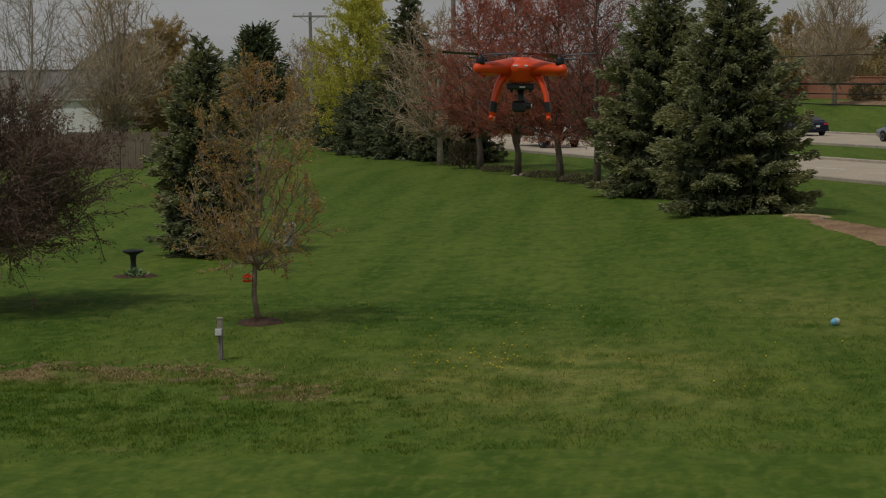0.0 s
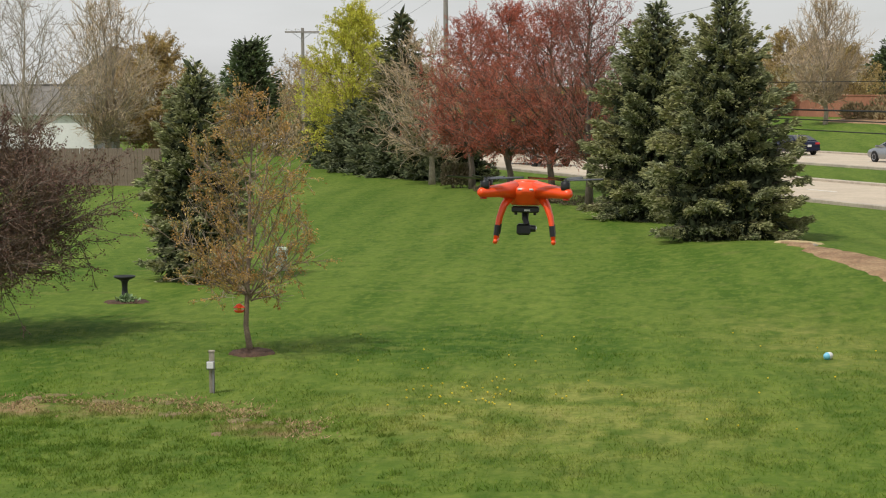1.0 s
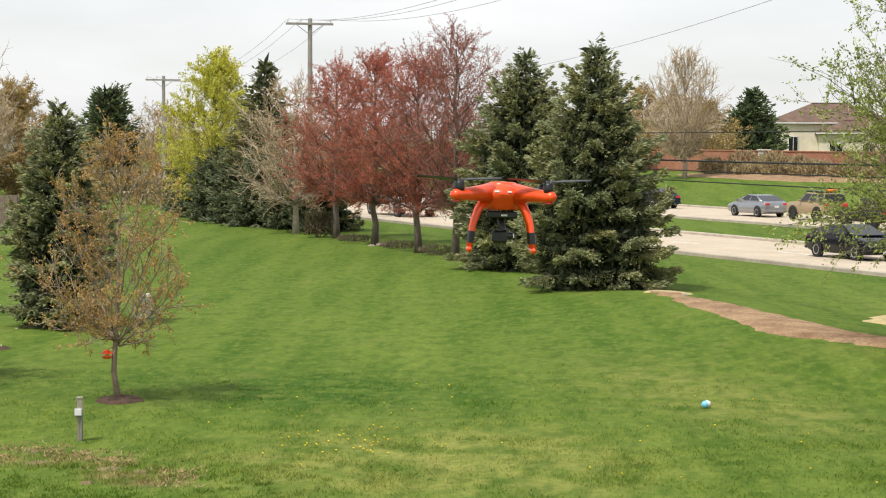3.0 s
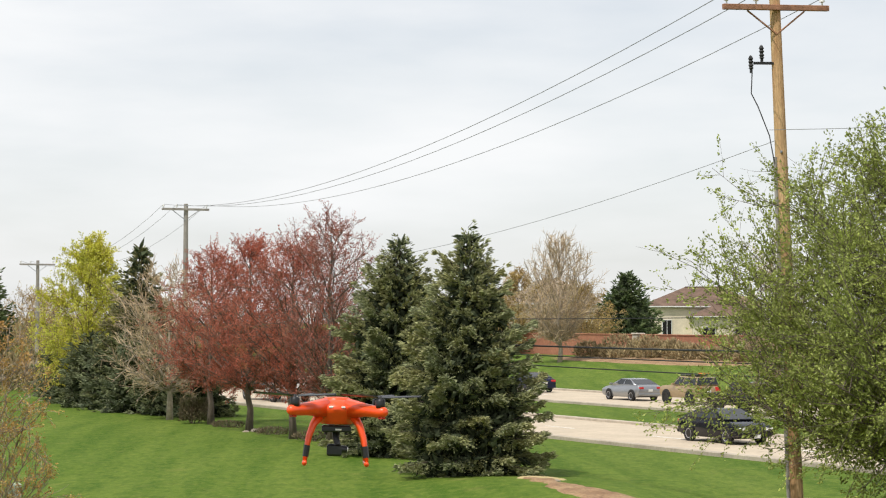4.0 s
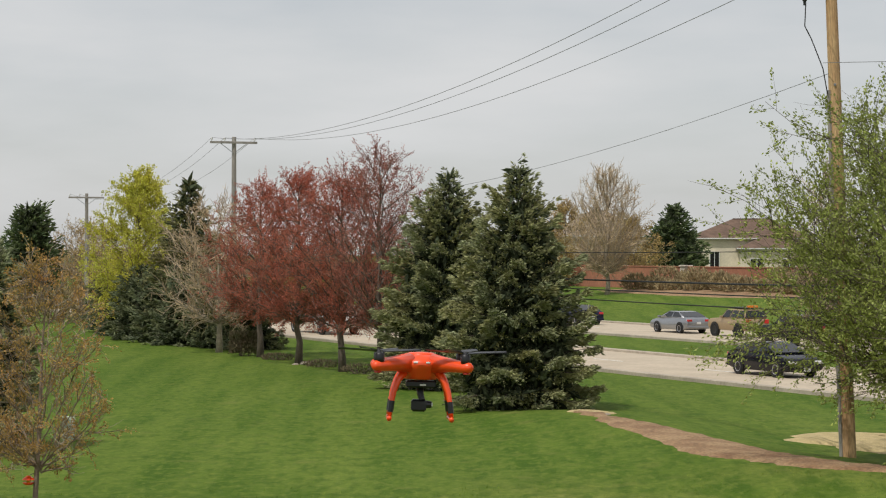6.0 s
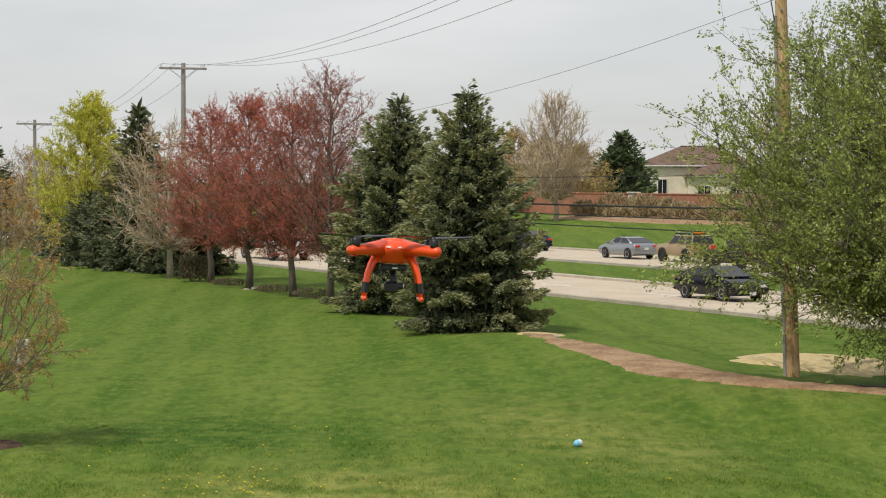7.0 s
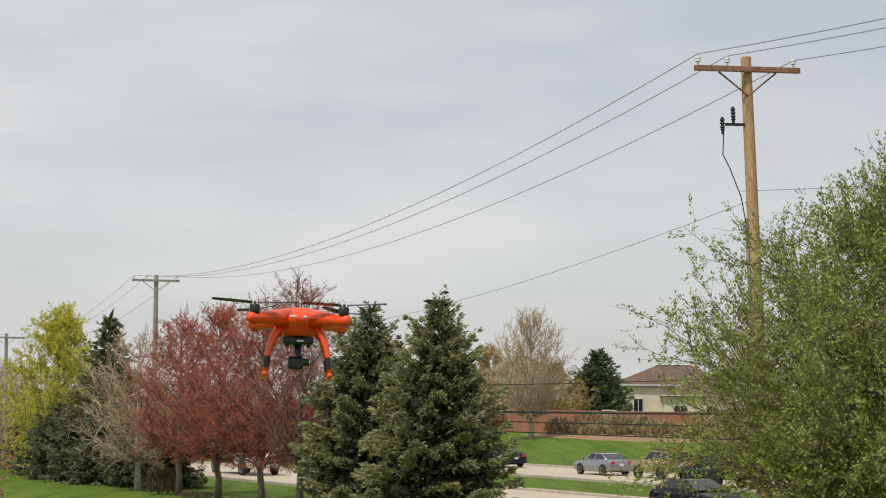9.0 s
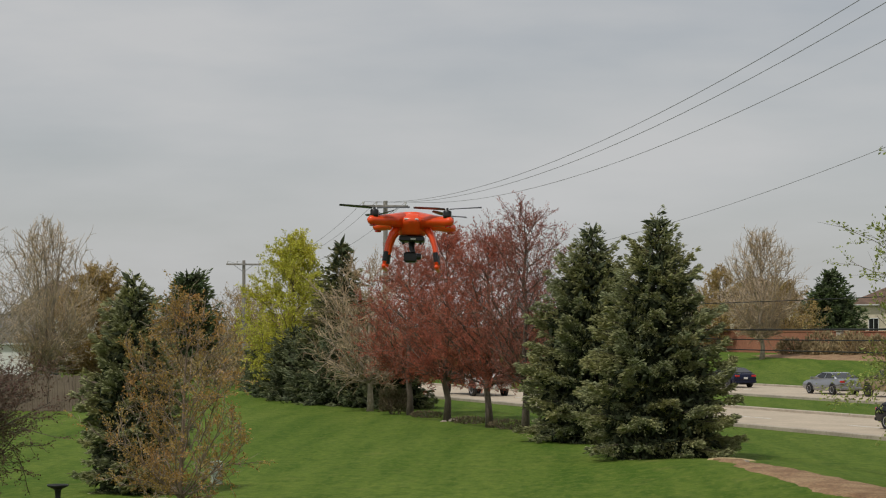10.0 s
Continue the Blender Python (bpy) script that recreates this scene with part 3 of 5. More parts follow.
def shrub(name, at, size, seed, mat, label, count=900, length=0.22, boxy=False, category="shrub", group=""):
    """A low shrub of many upward twigs from the ground."""
    rng = np.random.default_rng(seed)
    t = thing(name, pose(*at), label, category, group)
    stems, twigs = Shape(), Shape()
    for k in range(7):
        a = rng.uniform(0, 6.28)
        stems.tube([(0.1 * math.cos(a) * size[0], 0.1 * math.sin(a) * size[1], -0.05), (0.3 * math.cos(a) * size[0], 0.3 * math.sin(a) * size[1], size[2] * 0.6)], [0.025, 0.01], 4, False)
    u = rng.normal(0, 1, (count, 3))
    u /= np.linalg.norm(u, axis=1)[:, None]
    u *= rng.uniform(0.35, 1, (count, 1)) ** 0.5
    if boxy:
        u = rng.uniform(-0.72, 0.72, (count, 3))
    p = u * np.array([size[0] / 2, size[1] / 2, size[2] / 2]) + np.array([0, 0, size[2] * 0.5])
    p[:, 2] = np.maximum(p[:, 2] - length * 0.3, 0.0)
    twigs.spikes(p, u * 0.7 + rng.normal(0, 0.4, (count, 3)) + np.array([0, 0, 0.8]), length, length * 0.14, rng)
    tagged(part("stem", stems, BARK, t), kind="stuff")
    part("crown", twigs, mat, t)
    return t


def plant_trees():
    spruce("spruce_tree", (0.62, 60.2, 0.15), 7.45, 2.4, 11, NEEDLE_BLUE, "full blue-green spruce on the lawn's crest", 240)
    spruce("spruce_tree", (-1.75, 71.5, 0), 7.85, 2.65, 12, NEEDLE_BLUE, "blue-green spruce behind a fuller one", 190, 0.165)
    spruce("spruce_tree", (-12.75, 48.2, 0), 5.5, 1.35, 13, NEEDLE_BLUE, "narrow blue-green spruce beside a birdbath", 330, 0.14, 0.34, COLUMN)
    for i, (x, y, h, r) in enumerate([(-12.5, 99.8, 3.1, 1.8), (-14.3, 101.5, 3.4, 1.9), (-16.3, 104, 3.6, 2.0), (-18.2, 107.5, 3.4, 1.9), (-20.0, 111, 3.6, 2.0), (-21.8, 116, 3.3, 1.8), (-23.7, 121, 3.0, 1.7)]):
        spruce("spruce_tree", (x, y, 0), h, r, 20 + i, NEEDLE_MID, "low dark spruce in a hedge-like row", 60, 0.22, 0.34, MOUND)["group"] = "row of low spruces"
    spruce("pine_tree", (-40.4, 171, 0), 8.6, 2.8, 31, NEEDLE_PINE, "broad dark green pine far behind the fence", 26, 0.46, 0.62, MOUND, "pine tree", 0.2)
    spruce("pine_tree", (19.7, 213, 1.6), 8.4, 3.5, 32, NEEDLE_PINE, "dark green pine behind the brick wall", 24, 0.46, 0.62, CONE, "pine tree", 0.3)
    spruce("spruce_tree", (-16.8, 108, 0), 9.0, 2.4, 33, NEEDLE_OLIVE, "thin olive-brown conifer behind the maples", 36, 0.26, 0.45)
    for i, (x, y, h, r) in enumerate([(-11.0, 92.0, 8.0, 2.9), (-8.7, 86.8, 8.3, 2.8), (-6.3, 81.0, 8.0, 2.8)]):
        broadleaf("maple_tree", (x, y, 0), h, r, 41 + i, BARK, "maple with dense dark red spring leaves", LEAF_RED, 0.060, 14, 0.23, 54, (9, 7), 0.8,
                  TWIG_RED, trunk_r=0.15, category="maple tree")["group"] = "row of red maples"
    broadleaf("maple_tree", (-4.6, 77.6, 0), 8.9, 2.8, 44, BARK, "taller maple with sparse pinkish buds", LEAF_PINK, 0.058, 10, 0.23, 48, (9, 7), 0.85,
              TWIG_RED, trunk_r=0.15, category="maple tree")["group"] = "row of red maples"
    broadleaf("maple_tree", (-13.6, 96.8, 0), 7.4, 3.5, 45, BARK_PALE, "bare grey-brown maple in the tree row", None, clear=0.2, limbs=48, forks=(9, 8), lift=0.7, twig=TWIG_TAN, trunk_r=0.15, twig_r=0.011, category="maple tree")
    broadleaf("ornamental_tree", (-20.6, 114, 0), 9.3, 3.3, 46, BARK, "tree in bright yellow-green spring leaf", LEAF_YELLOW, 0.12, 16, 0.12, 56, (9, 7), 0.8, TWIG_TAN, trunk_r=0.16, widest=0.35)
    broadleaf("young_tree", (-8.13, 34.5, 0), 4.75, 1.5, 47, YOUNG_BARK, "young tree with sparse orange-brown new leaves in a mulch ring", LEAF_ORANGE, 0.046, 17, 0.23, 44, (7, 5), 1.0, BARK_PALE, trunk_r=0.05, gap=0.42, twig_r=0.0042, widest=0.32)
    broadleaf("crabapple_tree", (-14.1, 36.4, 0), 4.0, 2.8, 48, BARK, "spreading crabapple with dark plum leaves", LEAF_PLUM, 0.05, 10, 0.34, 72, (10, 9), 0.35, TWIG_PLUM, trunk_r=0.10, twig_r=0.005, category="crabapple tree", widest=0.3)
    broadleaf("large_tree", (9.9, 42.2, 0.3), 8.6, 5.1, 49, BARK, "large tree in fresh green leaf beside the utility pole", LEAF_GREEN, 0.077, 22, 0.15, 150, (12, 8), 0.5, BARK, trunk_r=0.12, stems=3, twig_r=0.0045, widest=0.42, ragged=0.16, lean=(1.6, 0.2), low=0.11, gap=0.12)
    broadleaf("bare_tree", (-42.3, 135, 0), 11.2, 4.2, 51, BARK_PALE, "tall bare tree with upswept tan twigs", None, clear=0.10, limbs=74, forks=(10, 8), lift=1.6, twig=TWIG_TAN, trunk_r=0.2, stems=3, curve=0.06, twig_r=0.015, widest=0.6)
    broadleaf("bare_tree", (-41.5, 116, 0), 11.0, 4.6, 52, BARK_PALE, "pale bare tree beyond the fence", None, clear=0.2, limbs=44, forks=(9, 7), lift=1.1, twig=BARK_PALE, trunk_r=0.16, twig_r=0.010)
    broadleaf("budding_tree", (-40.9, 143, 0), 8.4, 3.6, 53, BARK, "brown budding tree beside a bare one", LEAF_BROWN, 0.14, 18, 0.08, 44, (9, 7), 1.0, TWIG_TAN, twig_r=0.012)
    broadleaf("bare_tree", (10.1, 174, 1.1), 11.2, 3.8, 54, BARK_PALE, "bare tan tree before the brick wall", None, clear=0.18, limbs=74, forks=(10, 8), lift=1.4, twig=TWIG_TAN, trunk_r=0.2, curve=0.06, twig_r=0.016, widest=0.55)
    broadleaf("budding_tree", (7.4, 200, 1.6), 8.2, 3.6, 55, BARK, "brown budding tree behind the brick wall", LEAF_BROWN, 0.16, 9, 0.08, 40, (8, 7), 1.0, TWIG_TAN, twig_r=0.015)
    broadleaf("budding_tree", (13.6, 196, 1.6), 6.6, 3.8, 56, BARK, "olive-brown budding tree behind the brick wall", LEAF_BROWN, 0.16, 9, 0.06, 40, (8, 7), 0.9, TWIG_TAN, twig_r=0.015)
    broadleaf("bare_tree", (17.2, 101, 0), 9.3, 2.9, 57, BARK, "bare tree with pale twigs across the verge", None, clear=0.15, limbs=44, forks=(9, 8), lift=1.2, twig=TWIG_TAN, trunk_r=0.14, curve=0.05, twig_r=0.011)
    for i, (x, y, h, r) in enumerate([(-33.5, 168, 7.0, 3.8), (-29.5, 160, 5.8, 3.2), (-37.5, 178, 7.4, 4.0), (-26.0, 166, 5.6, 3.4)]):
        broadleaf("budding_tree", (x, y, 0), h, r, 58 + i, BARK, "tan budding tree at the far end of the lawn", LEAF_BROWN, 0.13, 6, 0.06, 30, (8, 6), 0.9, TWIG_TAN, twig_r=0.014)["group"] = "far budding trees"
    shrub("hedge_shrub", (-11.9, 93.0, 0), (1.75, 1.2, 1.35), 61, WEED, "clipped bare brown shrub under the maples", 2600, 0.16, True)
    for i, (x, y, w, h) in enumerate([(-9.9, 89.5, 1.6, 0.32), (-7.4, 84.2, 1.7, 0.30), (-5.5, 79.6, 1.5, 0.42), (-3.8, 76.0, 1.3, 0.35)]):
        shrub("low_weeds", (x, y, 0), (w, 0.9, h), 62 + i, WEED, "low dry weeds round a maple trunk", 420, 0.13, group="weeds under the maples", category="weeds")
    for i, (x, y, w, h) in enumerate([(-27.0, 134, 3.4, 2.0), (-30.5, 137, 4.0, 2.6), (-34.0, 138, 3.8, 2.2), (-29.0, 143, 4.0, 2.8), (-24.8, 131, 3.0, 1.9)]):
        shrub("shrub", (x, y, 0), (w, w * 0.9, h), 90 + i, SHRUB_BROWN, "bare tan shrub at the far end of the lawn", 620, 0.5, group="shrubs at the lawn's end")
    wall_off = 94.4
    for i in range(20):
        p = on_road(155 - i * 1.7 + (i % 3) * 0.4, wall_off - 2.4 * (i % 2))
        shrub("shrub", (p.x, p.y, ground_z(p.x, p.y) - 0.05), (1.9 + 0.7 * (i % 3), 2.0, 0.9 + 1.3 * ((i * 7) % 5) / 4), 70 + i, SHRUB_BROWN, "bare brown shrub in a bed before the brick wall", 520, 0.42, group="shrubs along the wall")


plant_trees()


# ---- utility poles and wires ----
ARM_WAY = Vector((0.947, 0.32, 0))
POLES = [((31.3, -22.0), 12.6), ((7.62, 45.8), 12.5), ((-15.0, 113.0), 11.6), ((-32.0, 154.0), 9.6)]  # tops


def utility_pole(x, y, h, wood, fuses, lean=0.0):
    t = thing("utility_pole", pose(x + h * math.sin(radians(lean)), y, 0, 0, -lean), "tall %s wooden utility pole with a crossarm" % ("sunlit tan" if fuses else "grey"), "utility pole", "utility poles")
    s = Shape()
    s.tube([(0, 0, -0.2), (0, 0, h * 0.5), (0, 0, h - 0.02), (0, 0, h)], [0.185, 0.155, 0.125, 0.105], 14)
    part("pole", s, wood, t, smooth=False)
    ang = math.atan2(ARM_WAY.y, ARM_WAY.x)
    arm = part("crossarm", Shape().box((0, -0.17, h - 0.33), (2.75, 0.10, 0.13), ang, bevel=0.008), ARM_WOOD if fuses else POLE_GREY, t)
    for sg in (-1, 1):
        a, b = ARM_WAY * sg * 0.75 + Vector((0.0, -0.12, h - 0.40)), Vector((0, -0.12, h - 0.95))
        part("brace", Shape().tube([a, b], [0.022, 0.022], 4), ARM_WOOD if fuses else STEEL, t)
    for k in (-1.28, -0.52, 1.22):
        c = ARM_WAY * k
        ins = part("insulator", Shape().lathe([(0.0, 0.0), (0.02, 0.0), (0.02, 0.07), (0.075, 0.09), (0.055, 0.13), (0.07, 0.15), (0.045, 0.21), (0.0, 0.22)], 10, (c.x, c.y - 0.17, h - 0.265)), PORCELAIN, arm)
    if fuses:
        z = h - 1.62
        c = Vector((-0.42, -0.14, z))
        part("bracket", Shape().box((c.x / 2 - 0.08, -0.12, z), (0.62, 0.06, 0.06), ang), RUBBER, t)
        for k in (0.0, 0.26):
            f = part("fuse_cutout", Shape().lathe([(0, -0.22), (0.035, -0.22), (0.035, -0.13), (0.062, -0.11), (0.038, -0.08), (0.062, -0.05), (0.038, 0), (0.062, 0.04), (0.038, 0.08), (0.062, 0.11), (0.03, 0.18), (0, 0.2)], 10, (c.x - 0.22 + k, c.y, z + k * 0.9)), RUBBER, t, "dark fuse cutout")
        s = Shape()
        s.tube([(-0.62, -0.14, z - 0.2), (-0.66, -0.14, z - 0.7), (-0.52, -0.14, z - 1.0), (-0.28, -0.15, z - 1.7), (-0.19, -0.12, z - 2.3)], [0.014] * 5, 5)
        part("drop_wire", s, RUBBER, t)
        s = Shape().tube([(-0.175, -0.07, 0.0), (-0.165, -0.06, h * 0.4), (-0.15, -0.05, z - 2.2)], [0.05, 0.05, 0.05], 8)
        part("conduit", s, POLE_GREY, t, "grey conduit")
        for k in range(5):
            part("bolt", Shape().box((-0.02, -0.155, 1.2 + k * 1.9), (0.05, 0.03, 0.05)), STEEL, t)
    return t


for i, ((px_, py_), ph) in enumerate(POLES):
    utility_pole(px_, py_, ph, POLE_WOOD if i < 2 else POLE_GREY, i == 1, 2.2 if i == 1 else 0.0)


def cable(a, b, sag, r, mat, name, label):
    a, b = Vector(a), Vector(b)
    pts = [a.lerp(b, k / 24) - Vector((0, 0, 4 * sag * (k / 24) * (1 - k / 24))) for k in range(25)]
    tagged(part(name, Shape().tube(pts, [r] * 25, 5), mat), label, "cable", "overhead cables")


for i in range(3):
    (ax, ay), ah = POLES[i]
    (bx, by), bh = POLES[i + 1]
    for k in (-1.28, -0.52, 1.22):
        o = ARM_WAY * k + Vector((0, -0.17, 0))
        cable((ax + o.x, ay + o.y, ah - 0.06), (bx + o.x, by + o.y, bh - 0.06), 1.6, 0.010, WIRE, "power_line", "thin grey power line between the poles")
    cable((ax - 0.14 + (0.13 if i == 1 else 0), ay - 0.1, ah - 3.45), (bx - 0.14, by - 0.1, bh - 3.2), 1.5, 0.007, WIRE, "neutral_wire", "thin neutral wire below the crossarms")
    for j, (z, r) in enumerate(((4.95, 0.012), (4.12, 0.026), (3.83, 0.017), (3.52, 0.017))):
        cable((ax - 0.19 + (0.31 if i == 1 else 0), ay - 0.05, z), (bx - 0.19, by - 0.05, z + 0.6), 0.25, r, RUBBER, "telephone_cable", "black telephone cable slung low between the poles")


# ---- soil, straw and other patches on the lawn ----
def patch(name, mat, centre, rx, ry, turn, seed, label, rise=0.03, category="bare patch", ragged=0.35):
    rng = random.Random(seed)
    ca, sa = math.cos(turn), math.sin(turn)
    rings, n = 7, 44
    v = []
    for r in range(rings + 1):
        for k in range(n):
            a = 2 * math.pi * k / n
            w = 1 + ragged * noise.noise((math.cos(a) * 2.2 + seed, math.sin(a) * 2.2, seed * 0.7)) + 0.10 * rng.uniform(-1, 1) * (r == rings)
            q = r / rings * w
            x, y = math.cos(a) * rx * q, math.sin(a) * ry * q
            gx, gy = centre[0] + x * ca - y * sa, centre[1] + x * sa + y * ca
            lift = rise * (1 - (r / rings) ** 2) + (0.012 + 0.02 * rng.random() if r < rings else -0.02)
            v.append((gx, gy, ground_z(gx, gy) + lift))
    s = Shape()
    s.add(v, [(r * n + k, r * n + (k + 1) % n, (r + 1) * n + (k + 1) % n, (r + 1) * n + k) for r in range(rings) for k in range(n)])
    return tagged(part(name, s, mat, smooth=True), label, category)


def berm_soil():
    """Bare soil along the crest of the berm, widening towards the pole."""
    rng = random.Random(5)
    v, n, m = [], 90, 8
    for i in range(n + 1):
        f = 1.0 + i / n * 4.6
        k = min(len(BERM) - 2, int(f))
        x, y = [BERM[k][j] + (BERM[k + 1][j] - BERM[k][j]) * (f - k) for j in (0, 1)]
        half = 0.16 + 0.85 * math.exp(-((f - 2.9) / 1.0) ** 2) + 0.30 * min(1, max(0, f - 3)) + 0.30 * noise.noise((f * 4, 0, 1))
        for j in range(m + 1):
            s = (j / m * 2 - 1) * (half + 0.09 * rng.uniform(-1, 1) * (j in (0, m)))
            gx, gy = x + s * 0.9, y + s * 0.45
            v.append((gx, gy, ground_z(gx, gy) + (0.03 + 0.03 * rng.random() if 0 < j < m else -0.03)))
    s = Shape()
    w = m + 1
    s.add(v, [(i * w + j, i * w + j + 1, (i + 1) * w + j + 1, (i + 1) * w + j) for i in range(n) for j in range(m)])
    tagged(part("soil_strip", s, SOIL, smooth=True), "bare reddish-brown soil along the crest of the lawn", "bare soil")


berm_soil()
patch("straw_patch", STRAW, (9.7, 50.4), 2.1, 3.0, 0.25, 3, "pale straw spread over new seed behind the utility pole", 0.22, "straw")
patch("straw_patch", STRAW, (2.7, 56.2), 0.55, 1.6, 0.2, 4, "pale dry straw at the end of the soil strip", 0.04, "straw")
rng_t = random.Random(31)
for i in range(12):
    f = rng_t.random()
    x = -12.8 + 7.2 * f + rng_t.gauss(0, 0.25)
    y = 28.3 + 0.5 * math.sin(f * 3) - 1.9 * max(0, f - 0.72) / 0.28 * 0.9 + rng_t.gauss(0, 0.42)
    patch("thatch_patch", THATCH, (x, y), rng_t.uniform(0.06, 0.18), rng_t.uniform(0.08, 0.2), rng_t.uniform(-0.5, 0.4), 40 + i, "worn patch of brown dead grass", 0.0, "bare patch", 0.9)["group"] = "worn patches of the lawn"
patch("mulch_ring", MULCH, (-8.13, 34.5), 0.42, 0.55, 0, 21, "ring of dark bark mulch round the young tree", 0.07, "mulch", 0.15)
patch("mulch_ring", MULCH, (-13.05, 43.0), 0.55, 0.5, 0, 22, "small dark soil bed round the birdbath", 0.04, "mulch", 0.3)
patch("mulch_ring", MULCH, (9.9, 42.4), 1.1, 1.0, 0, 23, "dark soil round the large tree", 0.05, "mulch", 0.3)
patch("mulch_bed", SOIL, tuple(on_road(140, 92.3))[:2], 4.3, 19, math.atan2(0.45, 0.893), 24, "brown mulch bed before the brick wall", 0.15, "mulch", 0.2)


def stone(x, y, s, seed):
    rng = np.random.default_rng(seed)
    sh = Shape()
    prof = [(0.0, -0.3), (0.8, -0.25), (1.0, 0.1), (0.75, 0.45), (0.3, 0.62), (0.0, 0.64)]
    sh.lathe([(r * s, z * s * 0.7) for r, z in prof], 9)
    sh.v[0] = sh.v[0] * rng.uniform(0.85, 1.15, sh.v[0].shape)
    ob = part("field_stone", sh, STONE)
    ob.location = (x, y, ground_z(x, y))
    tagged(ob, "pale rounded field stone at the foot of a maple", "stone", "stones")


for i, (x, y, s) in enumerate([(-8.35, 86.4, 0.28), (-8.75, 86.0, 0.16), (3.0, 54.2, 0.12), (7.2, 41.0, 0.10)]):
    stone(x, y, s, i)


# ---- small things on the lawn ----
def birdbath():
    t = thing("birdbath", pose(-13.1, 43.0, 0.03) @ Matrix.Scale(0.88, 4), "dark resin birdbath on a fluted pedestal", "birdbath")
    part("pedestal", Shape().lathe([(0, 0), (0.17, 0), (0.17, 0.04), (0.12, 0.08), (0.085, 0.18), (0.07, 0.35), (0.085, 0.5), (0.13, 0.55), (0, 0.55)], 16), CAST_IRON, t, smooth=True)
    part("basin", Shape().lathe([(0, 0.54), (0.14, 0.55), (0.27, 0.61), (0.285, 0.655), (0.265, 0.655), (0.2, 0.61), (0, 0.595)], 24), CAST_IRON, t, smooth=True)
    rng = np.random.default_rng(3)
    s = Shape()
    p = rng.normal(0, 0.10, (160, 3)) * np.array([1, 0.6, 0.4]) + np.array([0.05, -0.25, 0.06])
    s.leaves(p, rng.normal(0, 0.5, (160, 3)) + np.array([0, 0, 0.7]), 0.10, rng)
    plant = thing("garden_plant", pose(-13.05, 43.0, 0.02), "small pale green plant beside the birdbath", "plant")
    part("leaf_clump", s, HOSTA, plant)


def outlet_post():
    t = thing("outlet_post", pose(-7.72, 30.02, 0), "grey wooden post with a weatherproof electrical box", "post")
    part("post", Shape().box((0, 0, 0.30), (0.085, 0.085, 0.72), 0.2, bevel=0.006), POST_WOOD, t)
    part("conduit", Shape().tube([(0.035, -0.06, -0.05), (0.035, -0.06, 0.40)], [0.014, 0.014], 8), GREY_PLASTIC, t, "grey conduit")
    box = part("outlet_box", Shape().box((0, -0.075, 0.46), (0.125, 0.07, 0.13), 0.1, bevel=0.01), GREY_PLASTIC, t, "light grey weatherproof box")
    part("lid", Shape().box((0, -0.115, 0.465), (0.105, 0.014, 0.105), 0.1, bevel=0.004), WHITE_PLASTIC, box)
    part("cap", Shape().box((0, 0, 0.675), (0.10, 0.10, 0.03), 0.2, bevel=0.006), POST_WOOD, t)


def utility_pedestal():
    t = thing("utility_pedestal", pose(-11.2, 51.0, 0), "pale green louvred utility pedestal on the lawn", "utility box")
    part("body", Shape().box((0, 0, 0.26), (0.26, 0.26, 0.56), 0.5, bevel=0.015), PEDESTAL_GREEN, t)
    part("cap", Shape().box((0, 0, 0.575), (0.29, 0.29, 0.07), 0.5, taper=0.85), PEDESTAL_GREEN, t)
    for k in range(5):
        for a in (-0.06, 0.06):
            c = Vector((a, -0.137, 0)); c.rotate(Euler((0, 0, 0.5)))
            part("louvre", Shape().box((c.x, c.y, 0.14 + k * 0.085), (0.09, 0.016, 0.03), 0.5, bevel=0.003), WHITE_PLASTIC, t)


def bird_feeder():
    t = thing("bird_feeder", pose(-8.33, 34.42, 0.86), "orange bird feeder fixed to the young tree's trunk", "bird feeder")
    part("tray", Shape().lathe([(0, -0.07), (0.07, -0.07), (0.10, -0.04), (0.10, -0.025), (0.07, -0.035), (0, -0.04)], 14), ORANGE, t)
    part("roof", Shape().lathe([(0.0, 0.09), (0.03, 0.085), (0.105, 0.03), (0.11, 0.015), (0.09, 0.02), (0, 0.05)], 14), ORANGE, t)
    part("jar", Shape().lathe([(0, -0.04), (0.035, -0.04), (0.035, 0.04), (0, 0.04)], 10), YELLOW, t)
    part("bracket", Shape().tube([(0.0, 0, 0.085), (0.06, 0.03, 0.12), (0.17, 0.07, 0.10)], [0.007] * 3, 6), BLACK_PLASTIC, t)


def toy_egg():
    t = thing("toy_egg", pose(2.24, 34.7, ground_z(2.24, 34.7) + 0.07, 0, 78, 25), "blue and white plastic toy egg lying in the grass", "toy egg")
    prof = [(0.0, -0.088), (0.026, -0.083), (0.052, -0.062), (0.067, -0.025), (0.068, 0.004)]
    part("lower_half", Shape().lathe(prof, 18), EGG_BLUE, t, smooth=True)
    part("upper_half", Shape().lathe([(0.069, 0.004), (0.064, 0.038), (0.048, 0.07), (0.025, 0.09), (0.0, 0.094)], 18), WHITE_PLASTIC, t, smooth=True)


birdbath(), outlet_post(), utility_pedestal(), bird_feeder(), toy_egg()


